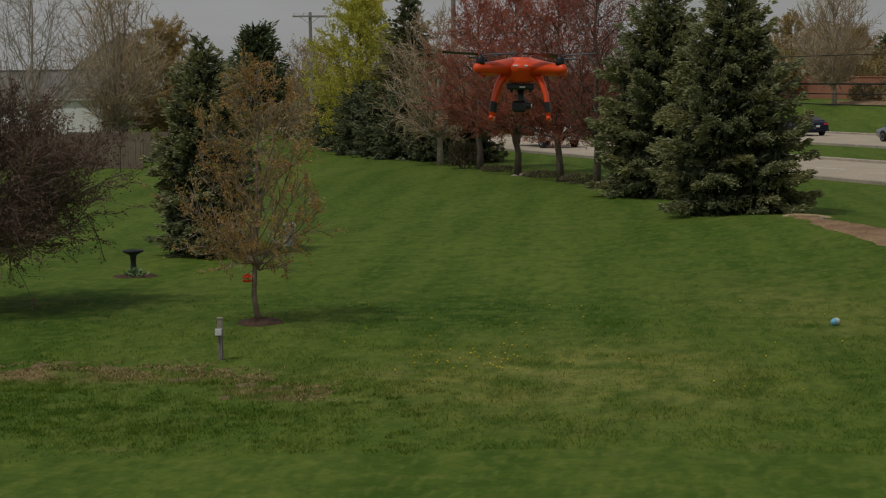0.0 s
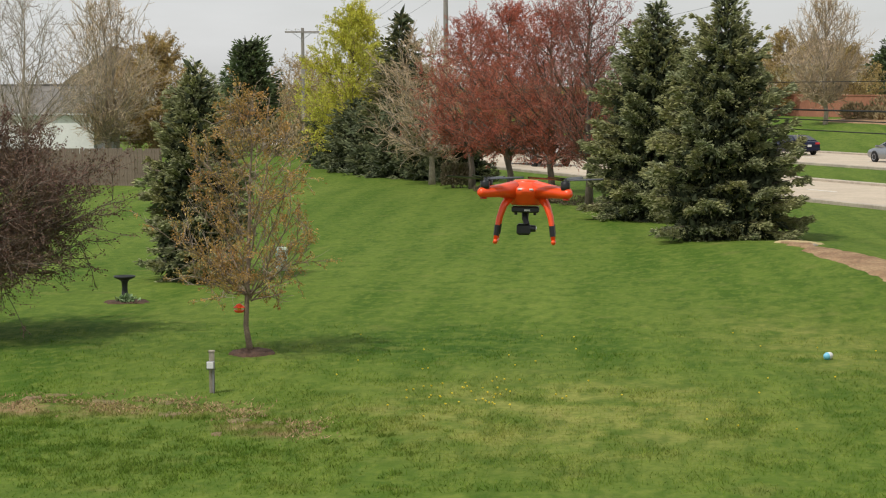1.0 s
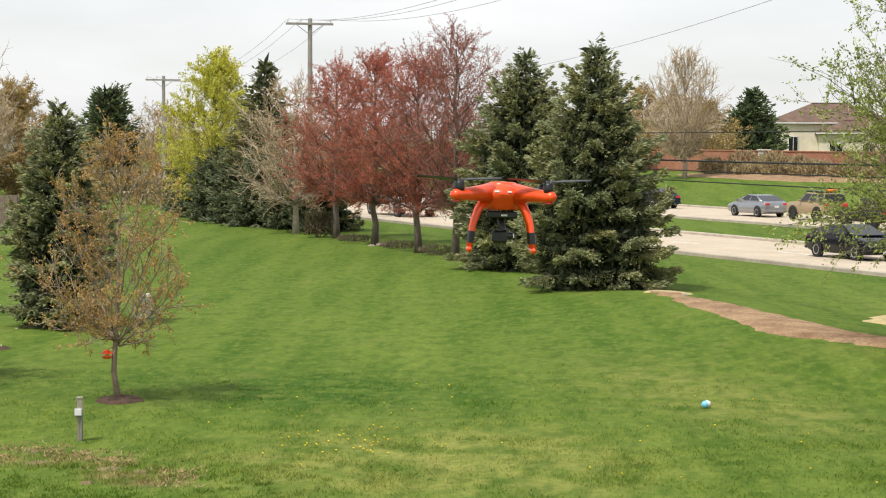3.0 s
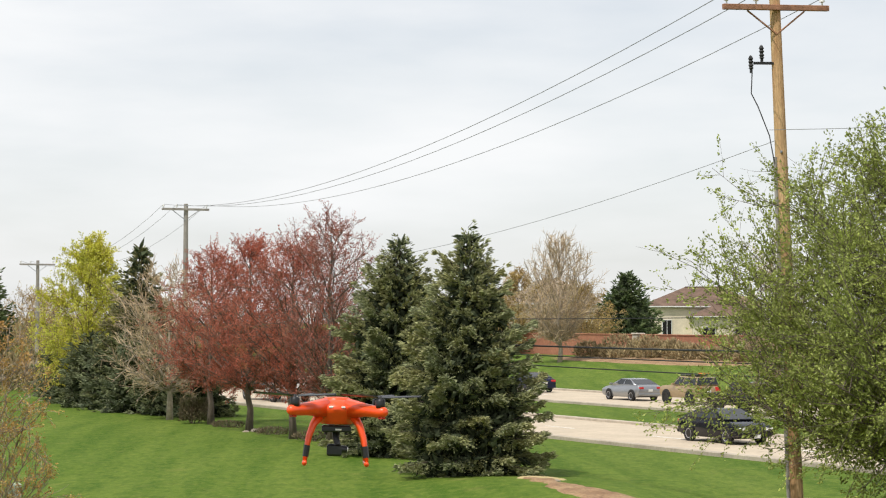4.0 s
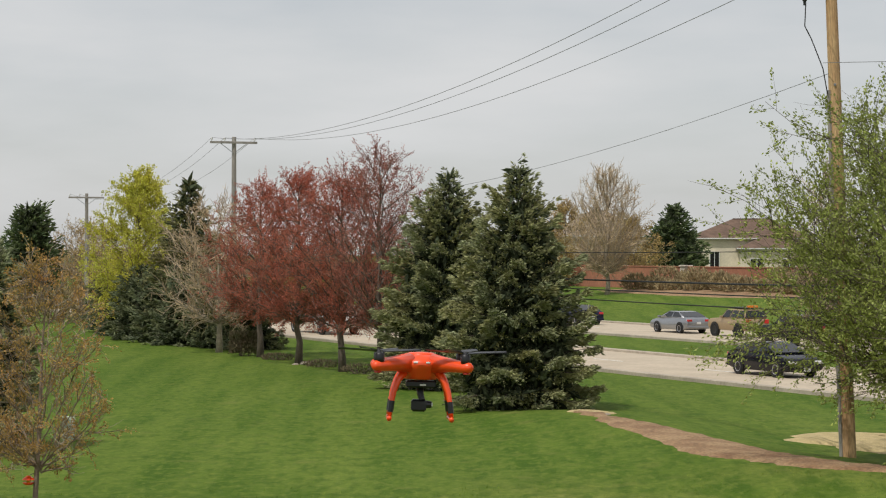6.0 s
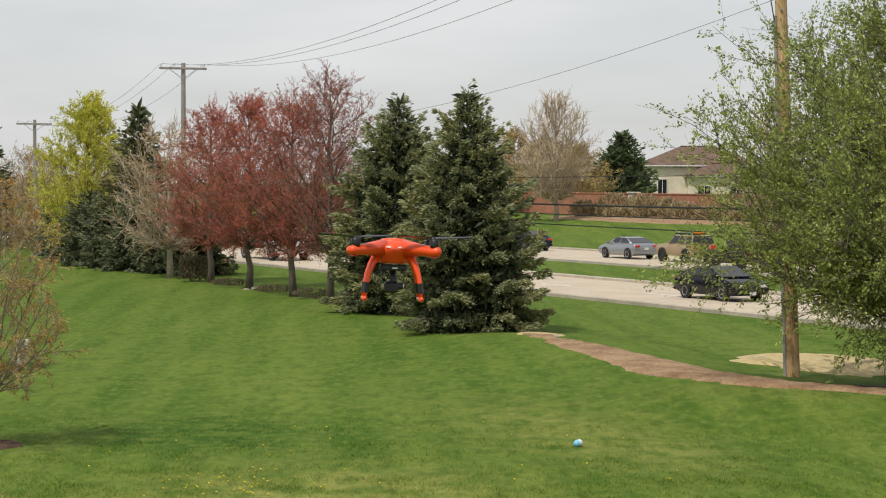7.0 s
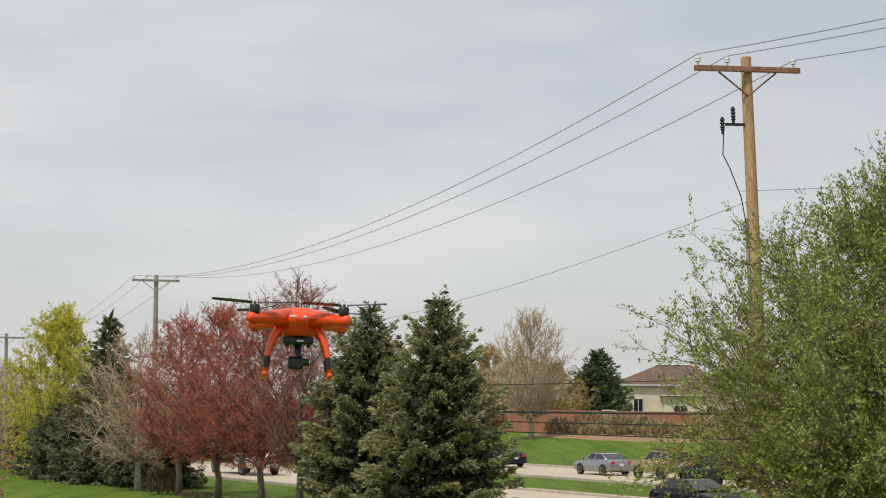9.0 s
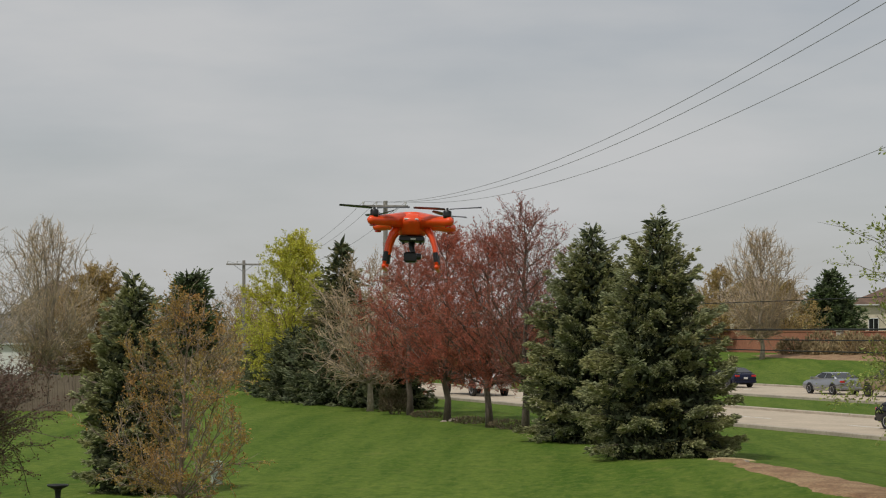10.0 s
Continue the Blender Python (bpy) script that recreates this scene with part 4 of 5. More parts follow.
def dandelions():
    rng = random.Random(8)
    head = Shape().lathe([(0.0, 0.045), (0.004, 0.045), (0.013, 0.058), (0.018, 0.064), (0.012, 0.07), (0, 0.071)], 7).data("flower_head", YELLOW)
    stalk = Shape().tube([(0, 0, -0.01), (0.004, 0, 0.055)], [0.003, 0.003], 4).data("stalk", BLADES)
    for i in range(70):
        if i < 44:
            x, y = rng.gauss(-3.45, 0.75), rng.gauss(30.4, 1.1)
        else:
            x, y = rng.uniform(-7, 4), rng.uniform(26.5, 38)
        t = thing("dandelion", pose(x, y, ground_z(x, y), rng.uniform(-15, 15), rng.uniform(-15, 15), rng.uniform(0, 360)), "yellow dandelion in the lawn", "flower", "dandelions in the lawn")
        for nm, me in (("flower_head", head), ("stalk", stalk)):
            ob = new(nm, me)
            ob.parent = t


dandelions()


# ---- fence and houses to one side ----
def board_fence(name, a, b, label, height=1.55, broken=()):
    a, b = Vector((*a, 0)), Vector((*b, 0))
    L, ang = (b - a).length, math.atan2(b.y - a.y, b.x - a.x)
    t = thing(name, pose(a.x, a.y, 0, 0, 0, math.degrees(ang)), label, "fence")
    plank = Shape().box((0, 0, height / 2), (0.138, 0.022, height), bevel=0.004).data("board", FENCE_WOOD)
    short = Shape().box((0, 0, height / 2 - 0.05), (0.138, 0.022, height - 0.1), bevel=0.004).data("board", FENCE_WOOD)
    rng = random.Random(4)
    for k in range(int(L / 0.148)):
        ob = new("board", plank if rng.random() > 0.2 else short)
        ob.parent = t
        ob.matrix_basis = pose(0.07 + k * 0.148, rng.uniform(-0.006, 0.006), 0.02, 0, rng.uniform(-0.5, 0.5), 0)
    for z in (0.35, 0.8, 1.3):
        part("rail", Shape().box((L / 2, 0.05, z), (L, 0.04, 0.09), bevel=0.004), FENCE_WOOD, t)
    for k in range(int(L / 2.4) + 1):
        part("post", Shape().box((min(L, k * 2.4), 0.11, height / 2 + 0.03), (0.09, 0.09, height + 0.1), bevel=0.006), FENCE_WOOD, t)


board_fence("board_fence", (-44.8, 100.0), (-28.3, 95.0), "weathered grey-brown board fence behind the trees")
board_fence("board_fence", (-53.0, 108.0), (-29.4, 103.4), "weathered board fence behind another fence", 1.6)


def window(parent, at, w, h, rz, name="window"):
    """A window set in a wall that faces along -y before it is turned by rz."""
    ca, sa = math.cos(rz), math.sin(rz)

    def put(x, y, z):
        return (at[0] + x * ca - y * sa, at[1] + x * sa + y * ca, at[2] + z)
    f = Shape()
    for x, z, sx, sz in ((-w / 2, 0, 0.09, h), (w / 2, 0, 0.09, h), (0, h / 2, w + 0.09, 0.09), (0, -h / 2, w + 0.16, 0.1), (0, 0, 0.06, h)):
        f.box(put(x, -0.05, z), (sx, 0.10, sz), rz)
    fr = part(name, f, WHITE_PLASTIC, parent)
    part("pane", Shape().box(put(0, -0.02, 0), (w, 0.03, h), rz), GLASS, fr)


def hip_house(name, m, w, d, eave, ridge, wall_mat, roof_mat, label, gable=False, windows=(), over=0.45):
    t = thing(name, m, label, "house")
    part("wall", Shape().box((0, 0, eave / 2), (w, d, eave)), wall_mat, t)
    s = Shape()
    x, y, r = w / 2 + over, d / 2 + over, (w / 2 + over if gable else max(0.3, w / 2 - d / 2))
    e = eave
    v = [(-x, -y, e), (x, -y, e), (x, y, e), (-x, y, e), (-x, -y, e + 0.18), (x, -y, e + 0.18), (x, y, e + 0.18), (-x, y, e + 0.18), (-r, 0, ridge), (r, 0, ridge)]
    s.add(v, [(3, 2, 1, 0), (0, 1, 5, 4), (1, 2, 6, 5), (2, 3, 7, 6), (3, 0, 4, 7), (4, 5, 9, 8), (6, 7, 8, 9)])
    s.f.setdefault(3, []).append(np.array([[5, 6, 9], [7, 4, 8]]))
    roof = part("roof", s, roof_mat, t)
    part("ridge_cap", Shape().box((0, 0, ridge + 0.02), (2 * r, 0.35, 0.10)), roof_mat, roof)
    part("gutter", Shape().box((0, -y - 0.06, e + 0.10), (2 * x, 0.12, 0.14)), WHITE_PLASTIC, roof, "white gutter")
    for (wx, wz, ww, wh) in windows:
        window(t, (wx, -d / 2 - 0.02, wz), ww, wh, 0)
    return t


hip_house("house", pose(33.5, 256, 1.6, 0, 0, -6), 15.5, 11, 5.2, 7.9, STUCCO, SHINGLE, "cream house with a brown hip roof behind the wall", windows=((-4.6, 2.6, 1.2, 2.0), (2.5, 2.6, 1.6, 1.8)))
g = hip_house("house_wing", pose(35.5, 248.5, 1.6, 0, 0, -6), 8.5, 6, 3.9, 5.6, STUCCO, SHINGLE, "lower cream wing with a brown roof", windows=((-2.2, 2.0, 1.6, 1.5), (1.8, 2.0, 1.6, 1.5)))
hip_house("house", pose(14.5, 268, 1.6, 0, 0, 4), 13, 11, 5.6, 9.2, STUCCO, SHINGLE_TAN, "house with a tan roof behind the budding trees", windows=((3.5, 2.6, 1.6, 1.6),))
hip_house("house", pose(-49.5, 138.5, 0, 0, 0, 4), 12, 8, 3.0, 5.2, SIDING_WHITE, SHINGLE_GREY, "low white house with a grey roof beyond the fence", True, windows=((-5.0, 1.6, 1.4, 1.2),), over=0.12)
hip_house("house", pose(-66.0, 215, 0, 0, 0, 100), 9, 10, 5.4, 9.5, SIDING_WHITE, SHINGLE_TAN, "tall white house with a pale gable roof", True, windows=((-2.5, 4.2, 1.2, 1.4), (2.5, 4.2, 1.2, 1.4)))


def garden_wall():
    off, a0, a1, h = 97.0, -60, 330, 2.05
    ang = math.atan2(ROAD_WAY.y, ROAD_WAY.x)
    t = thing("brick_wall", pose(*on_road(0, off, 1.62)), "long red brick wall on the bank beyond the road", "wall", kind="structure")
    m = ROAD_WAY * ((a0 + a1) / 2)
    part("masonry", Shape().box((m.x, m.y, h / 2 - 0.2), (a1 - a0, 0.3, h + 0.4), ang), BRICK, t)
    part("coping", Shape().box((m.x, m.y, h + 0.06), (a1 - a0, 0.42, 0.11), ang, bevel=0.02), BRICK, t)
    for k in (153.0, 113.0, 193.0):
        p = ROAD_WAY * k
        pier = part("pier", Shape().box((p.x - 0.1, p.y - 0.05, h / 2 - 0.1), (0.9, 0.7, h + 0.35), ang, bevel=0.03), CAPSTONE, t, "pale stone pier")
        part("pier_cap", Shape().box((p.x - 0.1, p.y - 0.05, h + 0.15), (1.08, 0.88, 0.14), ang, bevel=0.03), CAPSTONE, pier)


garden_wall()


# ---- vehicles ----
def slab(s, a, b, c, d, t=0.02):
    a, b, c, d = (Vector(p) for p in (a, b, c, d))
    n = (b - a).cross(d - a).normalized() * t
    v = [p + n * 0.5 for p in (a, b, c, d)] + [p - n * 0.5 for p in (a, b, c, d)]
    s.add(v, [(0, 1, 2, 3), (7, 6, 5, 4), (0, 4, 5, 1), (1, 5, 6, 2), (2, 6, 7, 3), (3, 7, 4, 0)])
    return s


def rounded(profile, times=2):
    """The outline with its corners cut."""
    for _ in range(times):
        out = []
        for i, p in enumerate(profile):
            q = profile[(i + 1) % len(profile)]
            d = math.hypot(q[0] - p[0], q[1] - p[1])
            f = min(0.25, 0.10 / max(d, 0.01))
            out += [(p[0] + (q[0] - p[0]) * f, p[1] + (q[1] - p[1]) * f), (q[0] - (q[0] - p[0]) * f, q[1] - (q[1] - p[1]) * f)]
        profile = out
    return profile


def loft(profile, half, ends=((1.0, 0.93), (0.985, 0.965), (0.94, 0.99), (0.80, 1.0))):
    """A body from its side outline, with rounded flanks; half gives the half width at each height."""
    s = Shape()
    n = len(profile)
    cx, cz = sum(p[0] for p in profile) / n, sum(p[1] for p in profile) / n
    rows = [(-u, k) for u, k in ends] + [(u, k) for u, k in reversed(ends)]
    v = []
    for u, k in rows:
        v += [(cx + (x - cx) * (1 - (1 - k) * 0.5), u * half(z), cz + (z - cz) * k) for x, z in profile]
    s.add(v, [(j * n + i, j * n + (i + 1) % n, (j + 1) * n + (i + 1) % n, (j + 1) * n + i) for j in range(len(rows) - 1) for i in range(n)])
    s.f.setdefault(n, []).append(np.array([list(range(n))[::-1], [(len(rows) - 1) * n + i for i in range(n)]]))
    return s


def vehicle(along, out, toward, paint, label, kind="sedan", category="car"):
    """A vehicle on the road; its nose is at +x. toward: it comes nearer along the road."""
    p = on_road(along, out, 0.035)
    ang = math.degrees(math.atan2(ROAD_WAY.y, ROAD_WAY.x)) + (180 if toward else 0)
    names = {"sedan": "sedan_car", "suv": "suv_car", "truck": "flatbed_truck"}
    t = thing(names[kind], pose(p.x, p.y, p.z, 0, 0, ang) @ Matrix.Scale(1.0 if kind == "truck" else 0.93, 4), label, category, "vehicles on the road")
    if kind == "sedan":
        L, w, r, wx = 4.7, 1.84, 0.335, 1.40
        body = [(-2.30, 0.38), (-2.34, 0.74), (-2.24, 1.02), (-1.6, 1.06), (0.7, 1.00), (1.55, 0.93), (2.12, 0.80), (2.34, 0.58), (2.28, 0.30), (1.75, 0.22), (-1.9, 0.22)]
        cab = ((-2.0, 1.03), (-1.0, 1.42), (0.10, 1.46), (1.28, 0.98))
    elif kind == "suv":
        L, w, r, wx = 4.4, 1.82, 0.41, 1.32
        body = [(-2.15, 0.55), (-2.17, 0.95), (-2.12, 1.18), (0.9, 1.18), (1.95, 1.12), (2.1, 0.95), (2.12, 0.55), (1.8, 0.42), (-1.9, 0.42)]
        cab = ((-2.08, 1.17), (-1.92, 1.74), (0.15, 1.76), (0.72, 1.17))
    else:
        L, w, r, wx = 7.2, 2.2, 0.46, 2.2
        body = [(1.0, 0.55), (1.0, 1.35), (2.5, 1.35), (3.25, 1.2), (3.35, 0.9), (3.3, 0.45), (1.2, 0.45)]
        cab = ((1.0, 1.34), (1.08, 2.15), (1.9, 2.2), (2.55, 1.34))
    zs = [b[1] for b in body]
    zm = (min(zs) + max(zs)) / 2
    part("body", loft(rounded(body), lambda z: w / 2 * (1 - 0.10 * max(0, (z - zm) / (max(zs) - zm)) ** 2 - 0.06 * max(0, (zm - z) / (zm - min(zs))) ** 2)), paint, t, smooth=True)
    wb, wt = w / 2 - 0.07, w / 2 - 0.26
    (x0, z0), (x1, z1), (x2, z2), (x3, z3) = cab
    v = [(x0, -wb, z0), (x0, wb, z0), (x1, -wt, z1), (x1, wt, z1), (x2, -wt, z2), (x2, wt, z2), (x3, -wb, z3), (x3, wb, z3)]
    zt = max(z1, z2)
    cabin = part("cabin", loft(rounded([cab[3], cab[2], cab[1], cab[0]][::-1]), lambda z: wb + (wt - wb) * (z - z0) / (zt - z0), ((1.0, 0.975), (0.97, 0.99), (0.9, 1.0))), paint, t, smooth=True)

    def lerp(a, b, f):
        return Vector(a).lerp(Vector(b), f)
    front = [lerp(v[6], v[4], 0.10), lerp(v[7], v[5], 0.10), lerp(v[7], v[5], 0.92), lerp(v[6], v[4], 0.92)]
    rear = [lerp(v[1], v[3], 0.15), lerp(v[0], v[2], 0.15), lerp(v[0], v[2], 0.92), lerp(v[1], v[3], 0.92)]
    part("windscreen", slab(Shape(), *front, 0.03), GLASS, cabin)
    part("rear_window", slab(Shape(), *rear, 0.03), GLASS, cabin)
    for sg, (a, b, c, d) in ((-1, (0, 6, 4, 2)), (1, (7, 1, 3, 5))):
        A, B, C, D_ = (Vector(v[k]) for k in (a, b, c, d))
        cuts = ((0.10, 0.48), (0.52, 0.90)) if kind != "suv" else ((0.05, 0.34), (0.38, 0.64), (0.68, 0.93))
        for f0, f1 in cuts:
            lo0, lo1, hi0, hi1 = A.lerp(B, f0), A.lerp(B, f1), D_.lerp(C, f0), D_.lerp(C, f1)
            part("side_window", slab(Shape(), lo0.lerp(hi0, 0.10), lo1.lerp(hi1, 0.10), lo1.lerp(hi1, 0.88), lo0.lerp(hi0, 0.88), 0.03), GLASS, cabin)
    tyre = Shape()
    sides = 20
    prof = [(r * 0.62, -0.10), (r * 0.95, -0.11), (r, -0.08), (r, 0.08), (r * 0.95, 0.11), (r * 0.62, 0.10)]
    tyre.add([(rr * math.cos(6.283 * k / sides), yy, rr * math.sin(6.283 * k / sides)) for rr, yy in prof for k in range(sides)],
             [(i * sides + k, i * sides + (k + 1) % sides, (i + 1) * sides + (k + 1) % sides, (i + 1) * sides + k) for i in range(5) for k in range(sides)])
    tyre_me = tyre.data("tyre", TYRE)
    rim = Shape()
    for k in range(5):
        a = 6.283 * k / 5
        rim.box((0, 0, 0), (0.001, 0.001, 0.001))
        rim.tube([(0, 0, 0), (r * 0.6 * math.cos(a), 0, r * 0.6 * math.sin(a))], [0.05, 0.035], 4)
    rim.tube([(0, -0.05, 0), (0, 0.05, 0)], [0.07, 0.07], 8)
    rim.add([(rr * math.cos(6.283 * k / sides), yy, rr * math.sin(6.283 * k / sides)) for rr, yy in ((r * 0.55, -0.085), (r * 0.63, -0.095), (r * 0.63, 0.095), (r * 0.55, 0.085)) for k in range(sides)],
            [(i * sides + k, i * sides + (k + 1) % sides, (i + 1) * sides + (k + 1) % sides, (i + 1) * sides + k) for i in range(3) for k in range(sides)])
    rim_me = rim.data("rim", RIM if kind != "suv" else BLACK_PLASTIC)
    for x in (-wx, wx):
        for y in (-w / 2 + 0.10, w / 2 - 0.10):
            # flush black disc round the tyre stands in for the dark of the wheel well
            part("wheel_arch_shade", Shape().tube([(x, y - 0.105 if y < 0 else y + 0.105, r + 0.03), (x, y + 0.06 if y < 0 else y - 0.06, r + 0.03)], [r * 1.16, r * 1.16], 20), BLACK_PLASTIC, t)
            wh = new("tyre", tyre_me)
            wh.parent, wh.location = t, (x, y + (0.02 if y > 0 else -0.02), r)
            ri = new("rim", rim_me)
            ri.parent = wh
            ri.location = (0, 0.015 if y > 0 else -0.015, 0)
    nose, tail = max(b[0] for b in body), min(b[0] for b in body)
    zl = 0.66 if kind == "sedan" else 0.92
    for sg in (-1, 1):
        part("headlight", Shape().box((nose - 0.13, sg * (w / 2 - 0.27), zl), (0.28, 0.36, 0.13), -sg * 0.25, bevel=0.02), LAMP_CLEAR, t)
        part("tail_light", Shape().box((tail + 0.06, sg * (w / 2 - 0.24), 0.86 if kind == "sedan" else 1.0), (0.16, 0.34, 0.14 if kind == "sedan" else 0.26), sg * 0.2, bevel=0.02), LAMP_RED, t)
        part("mirror", Shape().box((x3 - 0.28, sg * (w / 2 + 0.05), z3 + 0.08), (0.12, 0.20, 0.13), 0, bevel=0.02), paint, t)
    part("grille", Shape().box((nose - 0.02, 0, zl - 0.14), (0.09, 1.0, 0.16), bevel=0.01), BLACK_PLASTIC, t)
    part("plate", Shape().box((nose + 0.035, 0, zl - 0.30), (0.02, 0.32, 0.15)), WHITE_PLASTIC, t)
    part("plate", Shape().box((tail - 0.015, 0, 0.70 if kind == "sedan" else 0.86), (0.02, 0.32, 0.15)), WHITE_PLASTIC, t)
    part("bumper", Shape().box((tail + 0.02, 0, 0.42 if kind == "sedan" else 0.60), (0.14, w - 0.1, 0.16), bevel=0.03), paint if kind == "sedan" else BLACK_PLASTIC, t)
    if kind == "truck":
        part("bed", Shape().box((-1.35, 0, 1.02), (4.5, 2.25, 0.16), bevel=0.02), GREY_PLASTIC, t)
        for sg in (-1, 1):
            part("bed_side", Shape().box((-1.35, sg * 1.09, 1.32), (4.5, 0.06, 0.46), bevel=0.01), GREY_PLASTIC, t)
            part("chassis_rail", Shape().box((-0.6, sg * 0.42, 0.78), (6.4, 0.12, 0.30)), BLACK_PLASTIC, t)
        part("headboard", Shape().box((0.86, 0, 1.6), (0.07, 2.2, 1.1), bevel=0.01), WHITE_PLASTIC, t)
    return t


vehicle(65.5, 45.5, True, PAINT_BLACK, "black sedan driving in the near carriageway")
vehicle(111.5, 44.6, True, PAINT_WHITE, "white flatbed truck half hidden behind the maples", "truck", "truck")
vehicle(119.0, 66.5, False, PAINT_NAVY, "dark navy sedan half hidden by a spruce", "sedan")
vehicle(103.8, 65.2, False, PAINT_SILVER, "silver sedan driving away in the far carriageway")
vehicle(86.7, 61.5, False, PAINT_GREEN, "dark off-road vehicle beside the grass median", "suv")
tan = vehicle(97.4, 65.2, False, PAINT_TAN, "tan off-road vehicle with an amber beacon on its roof", "suv")
part("roof_rack", Shape().box((-0.7, 0, 1.83), (1.9, 1.2, 0.09), bevel=0.02), BLACK_PLASTIC, tan)
part("beacon", Shape().box((-1.6, 0, 1.92), (0.22, 0.7, 0.14), bevel=0.03), LAMP_AMBER, tan)


# ---- the drone ----
def drone(m):
    t = thing("quadcopter_drone", m, "orange quadcopter drone hovering with a black camera below", "drone")
    shell = Shape()
    prof = [(0.0, 0.036), (0.022, 0.035), (0.045, 0.028), (0.066, 0.012), (0.070, 0.0), (0.062, -0.014), (0.050, -0.030), (0.046, -0.042), (0.0, -0.044)]
    shell.lathe(prof, 28)
    shell.v[0] = shell.v[0] * np.array([1.0, 1.15, 1.0])
    body = part("body_shell", shell, ORANGE, t, smooth=True)
    part("top_cover", Shape().lathe([(0.0, 0.0385), (0.035, 0.0365), (0.043, 0.031), (0.043, 0.028)], 24), ORANGE, body, smooth=True)
    for sx in (-0.018, 0.018):
        part("status_light", Shape().box((sx, -0.0735, 0.008), (0.012, 0.010, 0.005), bevel=0.001), LAMP_CLEAR, body)
    blade = Shape()
    for sg in (-1, 1):
        v = []
        for k, (d, wd, z) in enumerate(((0.008, 0.006, 0.0), (0.03, 0.013, 0.002), (0.07, 0.011, 0.004), (0.112, 0.006, 0.006), (0.12, 0.002, 0.006))):
            for y, tilt in ((-wd, -0.0022), (wd, 0.0022)):
                v += [(sg * d, y * sg, z + tilt + 0.0009), (sg * d, y * sg, z + tilt - 0.0009)]
        blade.add(v, [q for k in range(4) for q in ((4 * k, 4 * k + 2, 4 * k + 6, 4 * k + 4), (4 * k + 1, 4 * k + 5, 4 * k + 7, 4 * k + 3), (4 * k, 4 * k + 4, 4 * k + 5, 4 * k + 1), (4 * k + 2, 4 * k + 3, 4 * k + 7, 4 * k + 6))])
    blade_me = blade.data("propeller", BLACK_PLASTIC)
    for i, (sx, sy) in enumerate(((-1, -1), (1, -1), (1, 1), (-1, 1))):
        x, y = sx * 0.124, sy * 0.124
        arm = Shape()
        arm.tube([(sx * 0.035, sy * 0.040, 0.004), (sx * 0.080, sy * 0.084, 0.002), (x, y, -0.003), (x + sx * 0.012, y + sy * 0.012, -0.003), (x + sx * 0.018, y + sy * 0.018, -0.003)], [0.030, 0.020, 0.0165, 0.0150, 0.008], 12)
        a = part("arm", arm, ORANGE, t, smooth=True)
        part("motor", Shape().lathe([(0, 0.008), (0.0135, 0.008), (0.0145, 0.016), (0.0145, 0.030), (0.012, 0.034), (0.004, 0.036), (0.004, 0.043), (0, 0.043)], 14, (x, y, 0)), BLACK_PLASTIC, a, "black motor", True)
        pr = new("propeller", blade_me)
        pr.parent = a
        pr.matrix_basis = pose(x, y, 0.039, 0, 0, (8, -14, 62, 118)[i])
        part("arm_light", Shape().box((x + sx * 0.004, y + sy * 0.004, -0.0205), (0.016, 0.016, 0.006), 0.78, bevel=0.002), LAMP_RED, a)
    for sx in (-1, 1):
        for sy in (-1, 1):
            curve = [(sx * 0.052, sy * 0.045, -0.022), (sx * 0.068, sy * 0.058, -0.045), (sx * 0.080, sy * 0.066, -0.080), (sx * 0.086, sy * 0.070, -0.115), (sx * 0.090, sy * 0.072, -0.150)]
            leg = part("leg", Shape().tube(curve, [0.0145, 0.0105, 0.0088, 0.0075, 0.0068], 10), ORANGE, t, smooth=True)
            part("antenna_cover", Shape().tube([(sx * 0.0845, sy * 0.0695, -0.105), (sx * 0.0885, sy * 0.072, -0.138)], [0.0092, 0.0088], 8), BLACK_PLASTIC, leg)
        part("skid", Shape().tube([(sx * 0.090, -0.092, -0.154), (sx * 0.091, -0.075, -0.158), (sx * 0.091, 0.075, -0.158), (sx * 0.090, 0.092, -0.154)], [0.0065, 0.0075, 0.0075, 0.0065], 8), ORANGE, t, smooth=True)
    g = part("gimbal_plate", Shape().box((0, 0, -0.056), (0.086, 0.08, 0.020), bevel=0.004), BLACK_PLASTIC, t)
    part("badge", Shape().box((0.006, -0.0412, -0.058), (0.018, 0.003, 0.005)), WHITE_PLASTIC, g)
    for sx in (-1, 1):
        part("damper", Shape().tube([(sx * 0.030, 0, -0.064), (sx * 0.030, 0, -0.074)], [0.005, 0.005], 8), BLACK_PLASTIC, g)
    part("gimbal_arm", Shape().tube([(0, 0, -0.064), (0.0, -0.012, -0.085), (0.006, -0.022, -0.104)], [0.012, 0.010, 0.009], 10), BLACK_PLASTIC, t)
    c = part("camera_head", Shape().box((-0.004, -0.004, -0.119), (0.044, 0.042, 0.036), bevel=0.006), BLACK_PLASTIC, t)
    part("lens_barrel", Shape().tube([(0.016, -0.010, -0.116), (0.034, -0.012, -0.116)], [0.012, 0.010], 12), BLACK_PLASTIC, c)
    part("lens", Shape().tube([(0.034, -0.012, -0.116), (0.037, -0.012, -0.116)], [0.007, 0.005], 12), LAMP_CLEAR, c)
    return t


drone(pose(-0.419, 5.829, 4.531, -2, 1.5, 4))


